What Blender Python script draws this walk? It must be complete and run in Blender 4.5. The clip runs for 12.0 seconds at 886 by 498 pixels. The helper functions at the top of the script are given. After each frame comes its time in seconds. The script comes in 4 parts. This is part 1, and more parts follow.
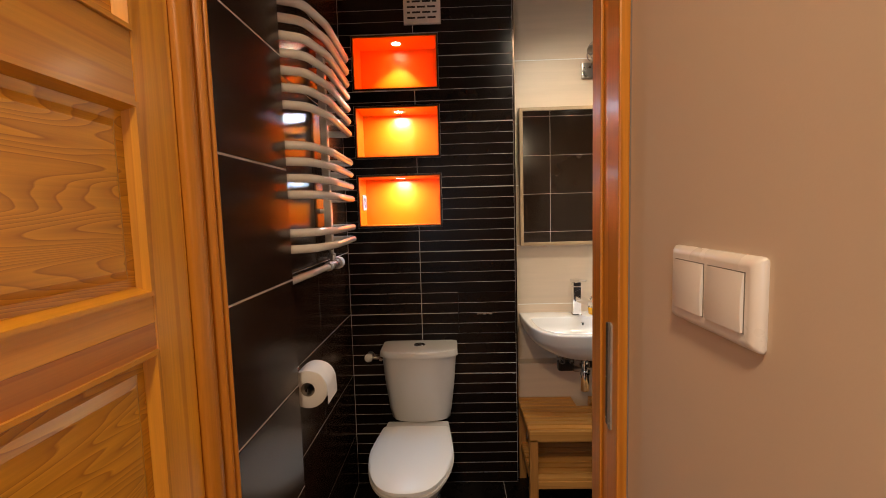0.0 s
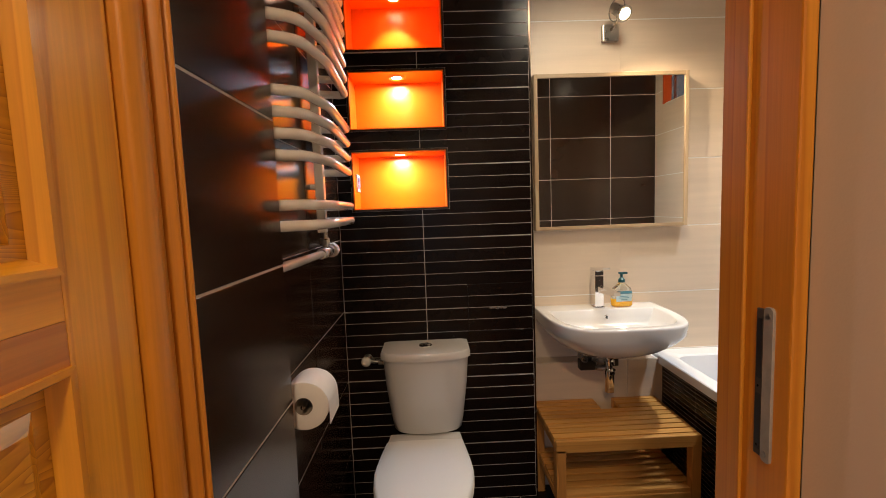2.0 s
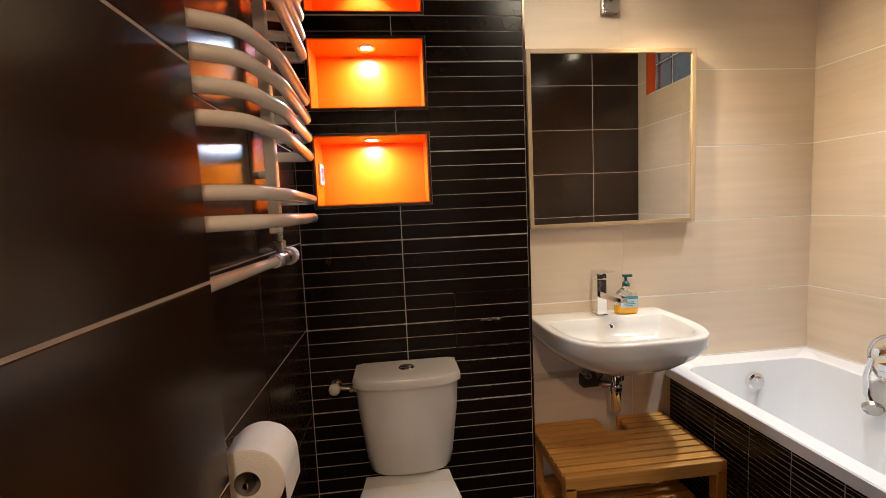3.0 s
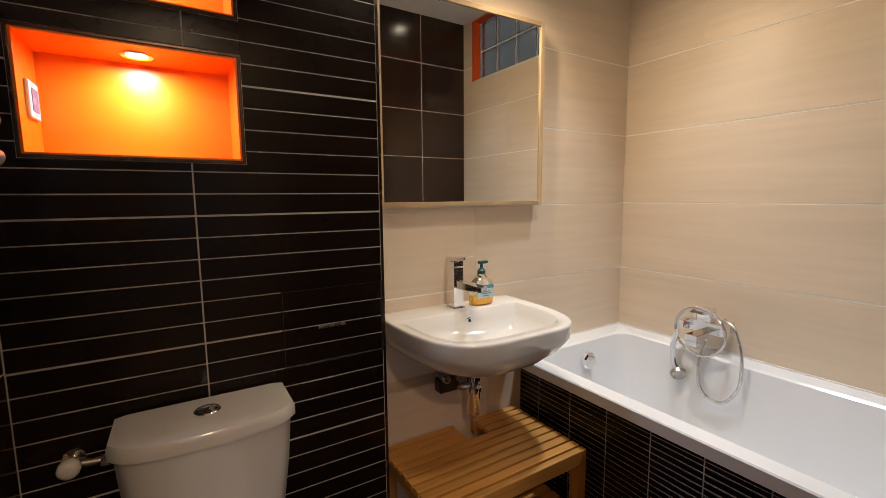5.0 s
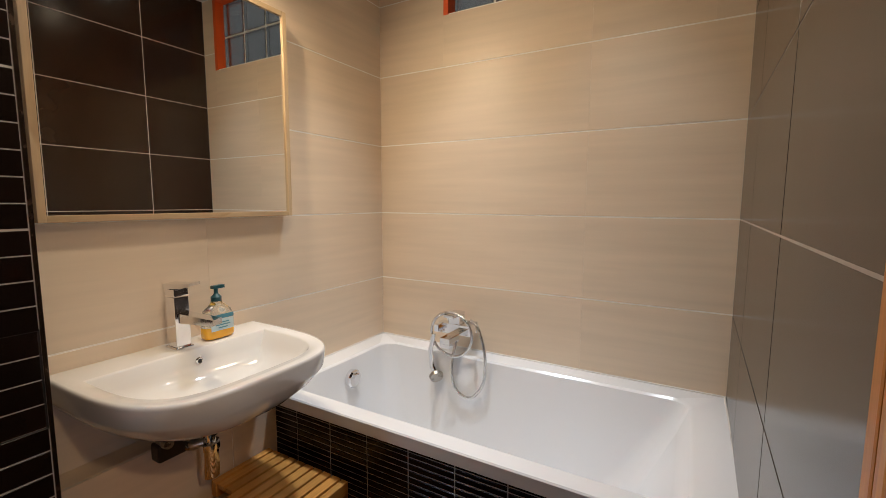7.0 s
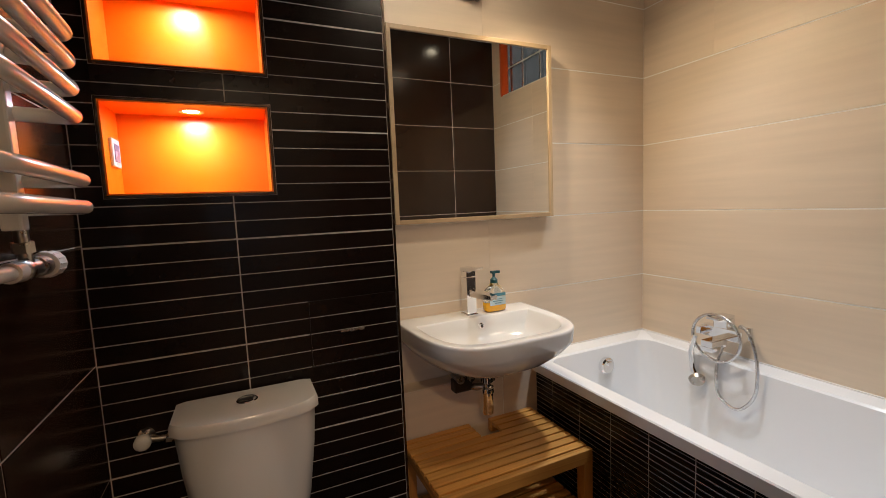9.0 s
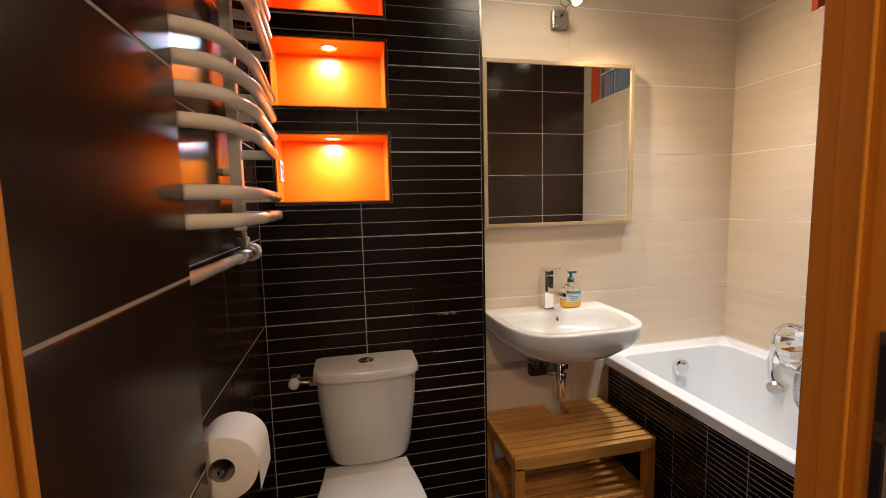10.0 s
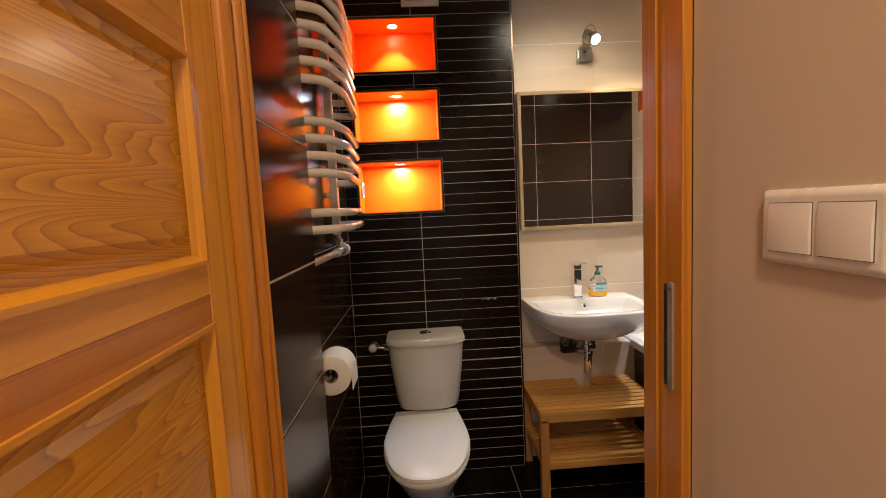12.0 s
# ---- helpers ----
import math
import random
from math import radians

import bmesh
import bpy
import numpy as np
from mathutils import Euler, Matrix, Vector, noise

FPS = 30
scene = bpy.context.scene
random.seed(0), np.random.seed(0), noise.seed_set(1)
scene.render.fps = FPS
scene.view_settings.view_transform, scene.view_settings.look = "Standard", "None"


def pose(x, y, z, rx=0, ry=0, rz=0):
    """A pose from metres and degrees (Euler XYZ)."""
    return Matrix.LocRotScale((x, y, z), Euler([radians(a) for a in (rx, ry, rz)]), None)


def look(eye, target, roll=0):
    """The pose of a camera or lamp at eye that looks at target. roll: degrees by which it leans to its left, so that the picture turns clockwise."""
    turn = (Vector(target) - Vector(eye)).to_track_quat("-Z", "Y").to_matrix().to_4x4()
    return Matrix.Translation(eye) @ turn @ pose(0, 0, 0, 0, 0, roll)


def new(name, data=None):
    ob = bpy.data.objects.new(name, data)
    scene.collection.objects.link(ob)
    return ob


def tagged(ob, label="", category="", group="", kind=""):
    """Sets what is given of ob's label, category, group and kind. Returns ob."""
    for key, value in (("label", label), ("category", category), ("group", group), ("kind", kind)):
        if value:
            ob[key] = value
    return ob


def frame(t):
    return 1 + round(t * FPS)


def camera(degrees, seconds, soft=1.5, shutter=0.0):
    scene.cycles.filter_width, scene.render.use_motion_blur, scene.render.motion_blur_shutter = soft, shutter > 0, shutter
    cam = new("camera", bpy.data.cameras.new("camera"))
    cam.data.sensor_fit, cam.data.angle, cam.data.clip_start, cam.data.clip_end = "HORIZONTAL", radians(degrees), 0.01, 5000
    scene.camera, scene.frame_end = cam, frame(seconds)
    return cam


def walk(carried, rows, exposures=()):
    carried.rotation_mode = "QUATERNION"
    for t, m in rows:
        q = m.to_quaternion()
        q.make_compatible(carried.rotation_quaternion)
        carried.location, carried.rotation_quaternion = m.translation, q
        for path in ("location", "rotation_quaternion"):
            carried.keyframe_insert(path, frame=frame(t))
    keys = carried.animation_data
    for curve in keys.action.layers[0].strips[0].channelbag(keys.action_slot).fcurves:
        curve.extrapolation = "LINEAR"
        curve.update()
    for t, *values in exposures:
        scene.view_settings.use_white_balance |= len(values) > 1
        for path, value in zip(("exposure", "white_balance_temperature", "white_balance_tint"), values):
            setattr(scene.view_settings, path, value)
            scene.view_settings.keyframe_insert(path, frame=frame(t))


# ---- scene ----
cam = camera(91.6, 12.0, soft=0.8)
PATH = [
    (0, (-0.085, 0.009, 1.344), (-0.138, 2.001, 1.173), -1.6),
    (0.5, (-0.117, 0.046, 1.34), (-0.254, 2.034, 1.166), -1.9),
    (1, (-0.187, 0.1, 1.329), (-0.337, 2.087, 1.154), -1.7),
    (1.5, (-0.204, 0.192, 1.297), (-0.379, 2.176, 1.107), -2.0),
    (2, (-0.218, 0.262, 1.273), (-0.166, 2.253, 1.093), -2.1),
    (2.5, (-0.253, 0.384, 1.254), (-0.131, 2.373, 1.084), -2.4),
    (2.7, (-0.258, 0.453, 1.257), (-0.105, 2.439, 1.082), -2.4),
    (4.3, (-0.339, 0.806, 1.221), (0.319, 2.683, 1.005), -2.7),
    (4.5, (-0.336, 0.848, 1.21), (0.425, 2.684, 0.986), -2.2),
    (5, (-0.287, 0.918, 1.195), (0.754, 2.609, 0.958), -0.5),
    (5.5, (-0.237, 0.95, 1.199), (1.066, 2.449, 0.965), 0.6),
    (6, (-0.186, 0.947, 1.203), (1.307, 2.258, 0.977), 0.5),
    (6.5, (-0.136, 0.944, 1.208), (1.536, 2.019, 0.987), 0.5),
    (6.7, (-0.121, 0.947, 1.209), (1.608, 1.929, 0.989), 0.3),
    (8.3, (-0.182, 0.918, 1.24), (1.23, 2.322, 1.055), -2.7),
    (8.5, (-0.199, 0.873, 1.237), (1.038, 2.433, 1.05), -2.7),
    (9, (-0.226, 0.73, 1.227), (0.598, 2.542, 1.026), -2.4),
    (9.5, (-0.275, 0.623, 1.233), (0.25, 2.538, 0.995), -2.0),
    (10, (-0.306, 0.481, 1.268), (0.129, 2.422, 1.061), -1.4),
    (10.5, (-0.319, 0.351, 1.275), (0.116, 2.293, 1.077), -1.0),
    (11, (-0.299, 0.266, 1.276), (0.085, 2.22, 1.086), -0.8),
    (11.5, (-0.251, 0.132, 1.28), (0.034, 2.103, 1.093), -0.9),
    (12, (-0.246, 0.029, 1.29), (-0.156, 2.018, 1.106), -2.8),
]

walk(cam, [(t, look(eye, target, roll)) for t, eye, target, roll in PATH], [(0, 0.30), (2.5, 0.30), (4.3, 0.02), (5.5, -0.06), (8.5, -0.12), (9.5, 0.0), (10.2, 0.30), (12, 0.30)])

# ---- light ----
EXPOSURE = 0.0
scene.view_settings.exposure = EXPOSURE
world = bpy.data.worlds.new("sky")
scene.world = world
world.use_nodes = True
_nt = world.node_tree
_nt.nodes["Background"].inputs[0].default_value = (0.90, 0.93, 0.96, 1)
_nt.nodes["Background"].inputs[1].default_value = 0.12


def lamp(name, kind, where, watts, colour, size=0.05, target=None, angle=90, blend=0.6):
    data = bpy.data.lights.new(name, kind)
    data.energy, data.color = watts, colour
    if kind == "AREA":
        data.shape, data.size = "DISK", size
    else:
        data.shadow_soft_size = size
    if kind == "SPOT":
        data.spot_size, data.spot_blend = radians(angle), blend
    ob = new(name, data)
    ob.matrix_world = look(where, target) if target else pose(*where)
    return ob


WARM = (1.0, 0.82, 0.60)
NICHES = ((-0.530, -0.145, 1.919, 2.151), (-0.530, -0.145, 1.608, 1.835), (-0.530, -0.145, 1.285, 1.519))
COOL = (0.58, 0.77, 1.0)
(x0, x1, z0, z1) = NICHES[0]
lamp("niche_lamp", "SPOT", (-0.338, 2.125, z1 - 0.016), 6.5, (1.0, 0.72, 0.40), 0.012, (-0.338, 2.1251, z0), 92, 0.35)
for x0, x1, z0, z1 in NICHES[1:]:
    lamp("niche_lamp", "AREA", (-0.338, 2.125, z1 - 0.0135), 2.0, COOL, 0.046)
lamp("wall_spot_lamp", "SPOT", (0.600, 2.035, 2.021), 26, (1.0, 0.79, 0.53), 0.02, (1.1, 1.4, 1.0), 150, 0.9)
lamp("bath_ceiling_lamp", "SPOT", (1.14, 1.10, 2.355), 30, (0.82, 0.90, 1.0), 0.045, (1.08, 1.28, 0.4), 76, 1.0)
lamp("bath_ceiling_lamp", "SPOT", (1.14, 1.78, 2.355), 66, (0.86, 0.92, 1.0), 0.045, (1.0, 1.68, 0.4), 72, 1.0)
lamp("bath_ceiling_lamp", "SPOT", (0.42, 1.42, 2.355), 50, (1.0, 0.86, 0.66), 0.14, (0.50, 2.14, 1.60), 80, 1.0)
lamp("hall_lamp_and_fill", "AREA", (-0.25, -0.40, 2.46), 17, (1.0, 0.72, 0.45), 0.20)
# Added warm fill further back in the hall, without a fixture.
lamp("hall_lamp_and_fill", "AREA", (-0.90, -0.70, 2.46), 4.5, (1.0, 0.68, 0.40), 0.30)
# Added cool fill in the unseen doorway, brightens the lower hall wall.
lamp("hall_cool_fill", "AREA", (-0.98, -2.45, 1.30), 7.5, (0.62, 0.76, 1.0), 0.4, (0.20, 0.2, 0.7))

# ---- materials ----


def node_mat(name):
    m = bpy.data.materials.new(name)
    m.use_nodes = True
    nt = m.node_tree
    return m, nt, nt.nodes["Principled BSDF"]


def surface(name, base, rough=0.4, metal=0.0, vary=0.12, scale=18.0, bump=0.0, bump_scale=200.0, piece=0.0, stretch=(1, 1, 1), coat=0.0, spec=0.5, rough_vary=0.08):
    """A surface with two scales of variation in colour and gloss, and fine relief."""
    m, nt, p = node_mat(name)
    L = nt.links.new
    tc = nt.nodes.new("ShaderNodeTexCoord")
    mp = nt.nodes.new("ShaderNodeMapping")
    mp.inputs["Scale"].default_value = stretch
    L(tc.outputs["Object"], mp.inputs[0])
    info = nt.nodes.new("ShaderNodeObjectInfo")
    add = nt.nodes.new("ShaderNodeVectorMath")
    mul = nt.nodes.new("ShaderNodeMath")
    mul.operation = "MULTIPLY"
    mul.inputs[1].default_value = 37.0
    L(info.outputs["Random"], mul.inputs[0])
    L(mp.outputs[0], add.inputs[0])
    L(mul.outputs[0], add.inputs[1])
    n1 = nt.nodes.new("ShaderNodeTexNoise")
    n1.inputs["Scale"].default_value, n1.inputs["Detail"].default_value = scale, 5
    n2 = nt.nodes.new("ShaderNodeTexNoise")
    n2.inputs["Scale"].default_value, n2.inputs["Detail"].default_value = scale * 0.17, 3
    L(add.outputs[0], n1.inputs["Vector"])
    L(add.outputs[0], n2.inputs["Vector"])
    mix = nt.nodes.new("ShaderNodeMath")
    mix.operation = "ADD"
    L(n1.outputs[0], mix.inputs[0])
    L(n2.outputs[0], mix.inputs[1])
    ramp = nt.nodes.new("ShaderNodeMapRange")
    ramp.inputs[1].default_value, ramp.inputs[2].default_value = 0.6, 1.4
    ramp.inputs[3].default_value, ramp.inputs[4].default_value = 1 - vary, 1 + vary
    L(mix.outputs[0], ramp.inputs[0])
    rnd = nt.nodes.new("ShaderNodeMapRange")
    rnd.inputs[3].default_value, rnd.inputs[4].default_value = 1 - piece, 1 + piece
    L(info.outputs["Random"], rnd.inputs[0])
    m2 = nt.nodes.new("ShaderNodeMath")
    m2.operation = "MULTIPLY"
    L(ramp.outputs[0], m2.inputs[0])
    L(rnd.outputs[0], m2.inputs[1])
    col = nt.nodes.new("ShaderNodeVectorMath")
    col.operation = "SCALE"
    col.inputs[0].default_value = base
    L(m2.outputs[0], col.inputs["Scale"])
    L(col.outputs[0], p.inputs["Base Color"])
    rr = nt.nodes.new("ShaderNodeMapRange")
    rr.inputs[1].default_value, rr.inputs[2].default_value = 0.3, 0.7
    rr.inputs[3].default_value, rr.inputs[4].default_value = max(0.02, rough - rough_vary), min(1, rough + rough_vary)
    L(n1.outputs[0], rr.inputs[0])
    L(rr.outputs[0], p.inputs["Roughness"])
    p.inputs["Metallic"].default_value = metal
    p.inputs["Coat Weight"].default_value = coat
    p.inputs["Coat Roughness"].default_value = 0.12
    p.inputs["Specular IOR Level"].default_value = spec
    if bump:
        nb = nt.nodes.new("ShaderNodeTexNoise")
        nb.inputs["Scale"].default_value, nb.inputs["Detail"].default_value = bump_scale, 3
        L(add.outputs[0], nb.inputs["Vector"])
        b = nt.nodes.new("ShaderNodeBump")
        b.inputs["Strength"].default_value, b.inputs["Distance"].default_value = bump, 0.002
        L(nb.outputs[0], b.inputs["Height"])
        L(b.outputs[0], p.inputs["Normal"])
    return m


def wood(name, light, dark, axis=2, rings=26.0, rough=0.32, coat=0.35, along=0.16):
    """Sawn wood: growth rings cut along the grain axis, fine fibre, a clear varnish."""
    m, nt, p = node_mat(name)
    L = nt.links.new
    tc = nt.nodes.new("ShaderNodeTexCoord")
    info = nt.nodes.new("ShaderNodeObjectInfo")
    off = nt.nodes.new("ShaderNodeMath")
    off.operation = "MULTIPLY"
    off.inputs[1].default_value = 11.0
    L(info.outputs["Random"], off.inputs[0])
    mp = nt.nodes.new("ShaderNodeMapping")
    sc = [1.0, 1.0, 1.0]
    sc[axis] = along
    mp.inputs["Scale"].default_value = sc
    L(tc.outputs["Object"], mp.inputs[0])
    add = nt.nodes.new("ShaderNodeVectorMath")
    L(mp.outputs[0], add.inputs[0])
    L(off.outputs[0], add.inputs[1])
    n = nt.nodes.new("ShaderNodeTexNoise")
    n.inputs["Scale"].default_value, n.inputs["Detail"].default_value = 6.0, 2.6
    L(add.outputs[0], n.inputs["Vector"])
    k = nt.nodes.new("ShaderNodeMath")
    k.operation = "MULTIPLY"
    k.inputs[1].default_value = rings
    L(n.outputs[0], k.inputs[0])
    fr = nt.nodes.new("ShaderNodeMath")
    fr.operation = "FRACT"
    L(k.outputs[0], fr.inputs[0])
    ramp = nt.nodes.new("ShaderNodeValToRGB")
    e = ramp.color_ramp.elements
    e[0].position, e[0].color = 0.0, (*light, 1)
    e[1].position, e[1].color = 0.78, (*[0.45 * a + 0.55 * b for a, b in zip(light, dark)], 1)
    q = e.new(0.93)
    q.color = (*dark, 1)
    q = e.new(1.0)
    q.color = (*light, 1)
    L(fr.outputs[0], ramp.inputs[0])
    mp2 = nt.nodes.new("ShaderNodeMapping")
    sc2 = [1.0, 1.0, 1.0]
    sc2[axis] = 0.03
    mp2.inputs["Scale"].default_value = sc2
    L(tc.outputs["Object"], mp2.inputs[0])
    f = nt.nodes.new("ShaderNodeTexNoise")
    f.inputs["Scale"].default_value, f.inputs["Detail"].default_value = 260.0, 4
    L(mp2.outputs[0], f.inputs["Vector"])
    fm = nt.nodes.new("ShaderNodeMapRange")
    fm.inputs[3].default_value, fm.inputs[4].default_value = 0.82, 1.17
    L(f.outputs[0], fm.inputs[0])
    pm = nt.nodes.new("ShaderNodeMapRange")
    pm.inputs[3].default_value, pm.inputs[4].default_value = 0.86, 1.12
    L(info.outputs["Random"], pm.inputs[0])
    mm = nt.nodes.new("ShaderNodeMath")
    mm.operation = "MULTIPLY"
    L(fm.outputs[0], mm.inputs[0])
    L(pm.outputs[0], mm.inputs[1])
    c = nt.nodes.new("ShaderNodeVectorMath")
    c.operation = "SCALE"
    L(ramp.outputs[0], c.inputs[0])
    L(mm.outputs[0], c.inputs["Scale"])
    L(c.outputs[0], p.inputs["Base Color"])
    p.inputs["Roughness"].default_value = rough
    p.inputs["Coat Weight"].default_value = coat
    p.inputs["Coat Roughness"].default_value = 0.18
    b = nt.nodes.new("ShaderNodeBump")
    b.inputs["Strength"].default_value, b.inputs["Distance"].default_value = 0.12, 0.0015
    L(f.outputs[0], b.inputs["Height"])
    L(b.outputs[0], p.inputs["Normal"])
    return m


def glow(name, colour, strength):
    m, nt, p = node_mat(name)
    p.inputs["Base Color"].default_value = (*colour, 1)
    p.inputs["Emission Color"].default_value = (*colour, 1)
    p.inputs["Emission Strength"].default_value = strength
    return m


def glass(name, colour=(1, 1, 1), rough=0.0, ior=1.45):
    m, nt, p = node_mat(name)
    p.inputs["Base Color"].default_value = (*colour, 1)
    p.inputs["Transmission Weight"].default_value = 1.0
    p.inputs["Roughness"].default_value = rough
    p.inputs["IOR"].default_value = ior
    return m


DARK_TILE = surface("dark_tile", (0.0230, 0.0095, 0.0045), 0.20, vary=0.08, scale=9, piece=0.12, rough_vary=0.006, spec=0.5)
STRIP_TILE = surface("dark_strip_tile", (0.0095, 0.0048, 0.0032), 0.24, vary=0.12, scale=20, bump=0.02, bump_scale=90, piece=0.2, rough_vary=0.02, spec=0.22)
CREAM_TILE = surface("cream_tile", (0.735, 0.602, 0.458), 0.42, vary=0.085, scale=16, bump=0.06, bump_scale=160, piece=0.01, stretch=(0.16, 2.6, 1), rough_vary=0.05)
GROUT = surface("grey_grout", (0.50, 0.46, 0.43), 0.9, vary=0.12, scale=60, bump=0.3)
# Near-white grout: the glint along the tile lips is put into its colour.
CREAM_GROUT_GLINT = surface("cream_grout_glint", (0.94, 0.91, 0.86), 0.9, vary=0.04, scale=60, bump=0.3)
ORANGE = surface("orange_paint", (0.92, 0.210, 0.003), 0.36, vary=0.05, scale=12, bump=0.12, bump_scale=350)
PLASTER = surface("cream_wall_paint", (0.55, 0.45, 0.345), 0.75, vary=0.04, scale=6, bump=0.10, bump_scale=240)
CEILING_PAINT = surface("white_ceiling_paint", (0.78, 0.76, 0.72), 0.85, vary=0.03, scale=6, bump=0.2, bump_scale=240)
CERAMIC = surface("white_ceramic", (0.74, 0.73, 0.72), 0.09, vary=0.015, scale=5, coat=0.6, rough_vary=0.02)
ACRYLIC = surface("white_acrylic", (0.80, 0.81, 0.83), 0.16, vary=0.015, scale=5, coat=0.3, rough_vary=0.03)
PLASTIC = surface("white_plastic", (0.74, 0.71, 0.67), 0.30, vary=0.02, scale=9)
LID = surface("white_seat_plastic", (0.78, 0.77, 0.75), 0.40, vary=0.015, scale=5)
ENAMEL = surface("white_radiator_enamel", (0.74, 0.71, 0.67), 0.20, vary=0.03, scale=9, coat=0.5)
CHROME = surface("chrome", (0.84, 0.84, 0.85), 0.08, metal=1.0, vary=0.04, scale=30, rough_vary=0.03)
CHROME_HOSE = surface("ribbed_chrome", (0.66, 0.66, 0.67), 0.16, metal=1.0, vary=0.25, scale=220, bump=0.8, bump_scale=420)
PULL = surface("brushed_nickel", (0.50, 0.47, 0.44), 0.24, metal=1.0, vary=0.05)
DULL_CHROME = surface("dull_nickel", (0.42, 0.39, 0.35), 0.30, metal=1.0, vary=0.12, scale=40)
DARK_METAL = surface("tarnished_metal", (0.06, 0.048, 0.036), 0.4, metal=0.7, vary=0.3)
ZINC = surface("worn_zinc", (0.40, 0.37, 0.32), 0.48, metal=0.5, vary=0.2, scale=50, bump=0.2)
RECESS_DARK = surface("recess_dark", (0.09, 0.075, 0.06), 0.5, metal=0.6)
TRIM = surface("dark_bronze_trim", (0.10, 0.065, 0.045), 0.22, metal=0.9, vary=0.1, scale=40)
BLACK = surface("black_plastic", (0.012, 0.012, 0.013), 0.4)
PAPER = surface("toilet_paper", (0.82, 0.82, 0.82), 0.95, vary=0.03, scale=60, bump=0.4, bump_scale=300)
CARD = surface("grey_cardboard", (0.22, 0.19, 0.16), 0.9)
PINE_V = wood("pine_upright_grain", (0.71, 0.335, 0.024), (0.57, 0.230, 0.013), 2, 12, along=0.03)
PINE_FRAME = wood("pine_frame_grain", (0.60, 0.240, 0.020), (0.49, 0.168, 0.011), 2, 12, 0.40, 0.12, along=0.02)
PINE_H = wood("pine_level_grain", (0.70, 0.305, 0.024), (0.48, 0.178, 0.011), 1, 16, along=0.03)
SHELF_WOOD = wood("oiled_shelf_wood", (0.68, 0.335, 0.080), (0.58, 0.26, 0.055), 0, 14, 0.45, 0.1, along=0.05)
BIRCH = wood("pale_birch_frame", (0.52, 0.38, 0.23), (0.43, 0.29, 0.16), 2, 8, 0.45, 0.1)
FLOOR_TILE = surface("black_floor_tile", (0.007, 0.005, 0.004), 0.30, vary=0.3, scale=30, bump=0.1, spec=0.2)
# Pale wood picked for the unseen floor so it bounces light upwards.
HALL_FLOOR = wood("hall_floor_board", (0.56, 0.40, 0.25), (0.42, 0.27, 0.15), 1, 12)
MIRROR = node_mat("mirror_silver")[0]
_p = MIRROR.node_tree.nodes["Principled BSDF"]
_p.inputs["Base Color"].default_value = (0.90, 0.91, 0.90, 1)
_p.inputs["Metallic"].default_value, _p.inputs["Roughness"].default_value = 1.0, 0.005
BULB = glow("lamp_bulb", (1.0, 0.86, 0.62), 30)
COOL_BULB = glow("cool_lamp_bulb", (0.52, 0.74, 1.0), 7)
BLOCK_GLASS = glass("block_glass", (0.80, 0.82, 0.81), 0.22)
CLEAR = glass("clear_plastic", (0.93, 0.97, 0.98), 0.04)
SOAP = surface("orange_liquid_soap", (0.92, 0.46, 0.012), 0.08, vary=0.05, coat=0.6)
TEAL = surface("teal_pump", (0.008, 0.075, 0.095), 0.3)
LABEL_BLUE = surface("blue_label", (0.08, 0.27, 0.36), 0.4)
LABEL_PALE = surface("pale_label", (0.55, 0.70, 0.74), 0.4)
ORANGE_FRAME = surface("orange_window_frame", (0.72, 0.10, 0.012), 0.5, vary=0.08)

# ---- shapes ----


def finish(name, bm, material, smooth=None):
    bmesh.ops.recalc_face_normals(bm, faces=bm.faces)
    me = bpy.data.meshes.new(name)
    bm.to_mesh(me)
    bm.free()
    me.materials.append(material)
    if smooth:
        me.polygons.foreach_set("use_smooth", [True] * len(me.polygons))
        me.set_sharp_from_angle(angle=radians(smooth))
    return me


def part(name, bm, material, parent=None, label="", smooth=None):
    ob = new(name, finish(name, bm, material, smooth))
    ob.parent = parent
    if label:
        ob["label"] = label
    return ob


def thing(name, where, label, category, group="", kind=""):
    ob = new(name)
    ob.location = where
    ob.empty_display_size = 0.05
    return tagged(ob, label, category, group, kind)


def child(name, bm, material, parent, label="", smooth=None):
    """A part given in world places, under an Empty or mesh that stands somewhere."""
    m = Matrix.Translation(-parent.matrix_basis.translation) if parent.parent is None else Matrix.Identity(4)
    if parent.parent is not None:
        m = Matrix.Translation(-parent.parent.matrix_basis.translation - parent.matrix_basis.translation)
    bm.transform(m)
    return part(name, bm, material, parent, label, smooth)


def box(x0, x1, y0, y1, z0, z1, bevel=0.0, segments=2, into=None):
    bm = into or bmesh.new()
    r = bmesh.ops.create_cube(bm, size=1)
    for v in r["verts"]:
        v.co = Vector(((x0 + x1) / 2 + v.co.x * (x1 - x0), (y0 + y1) / 2 + v.co.y * (y1 - y0), (z0 + z1) / 2 + v.co.z * (z1 - z0)))
    if bevel:
        edges = list({e for v in r["verts"] for e in v.link_edges})
        bmesh.ops.bevel(bm, geom=edges, offset=bevel, segments=segments, affect="EDGES", profile=0.6)
    return bm


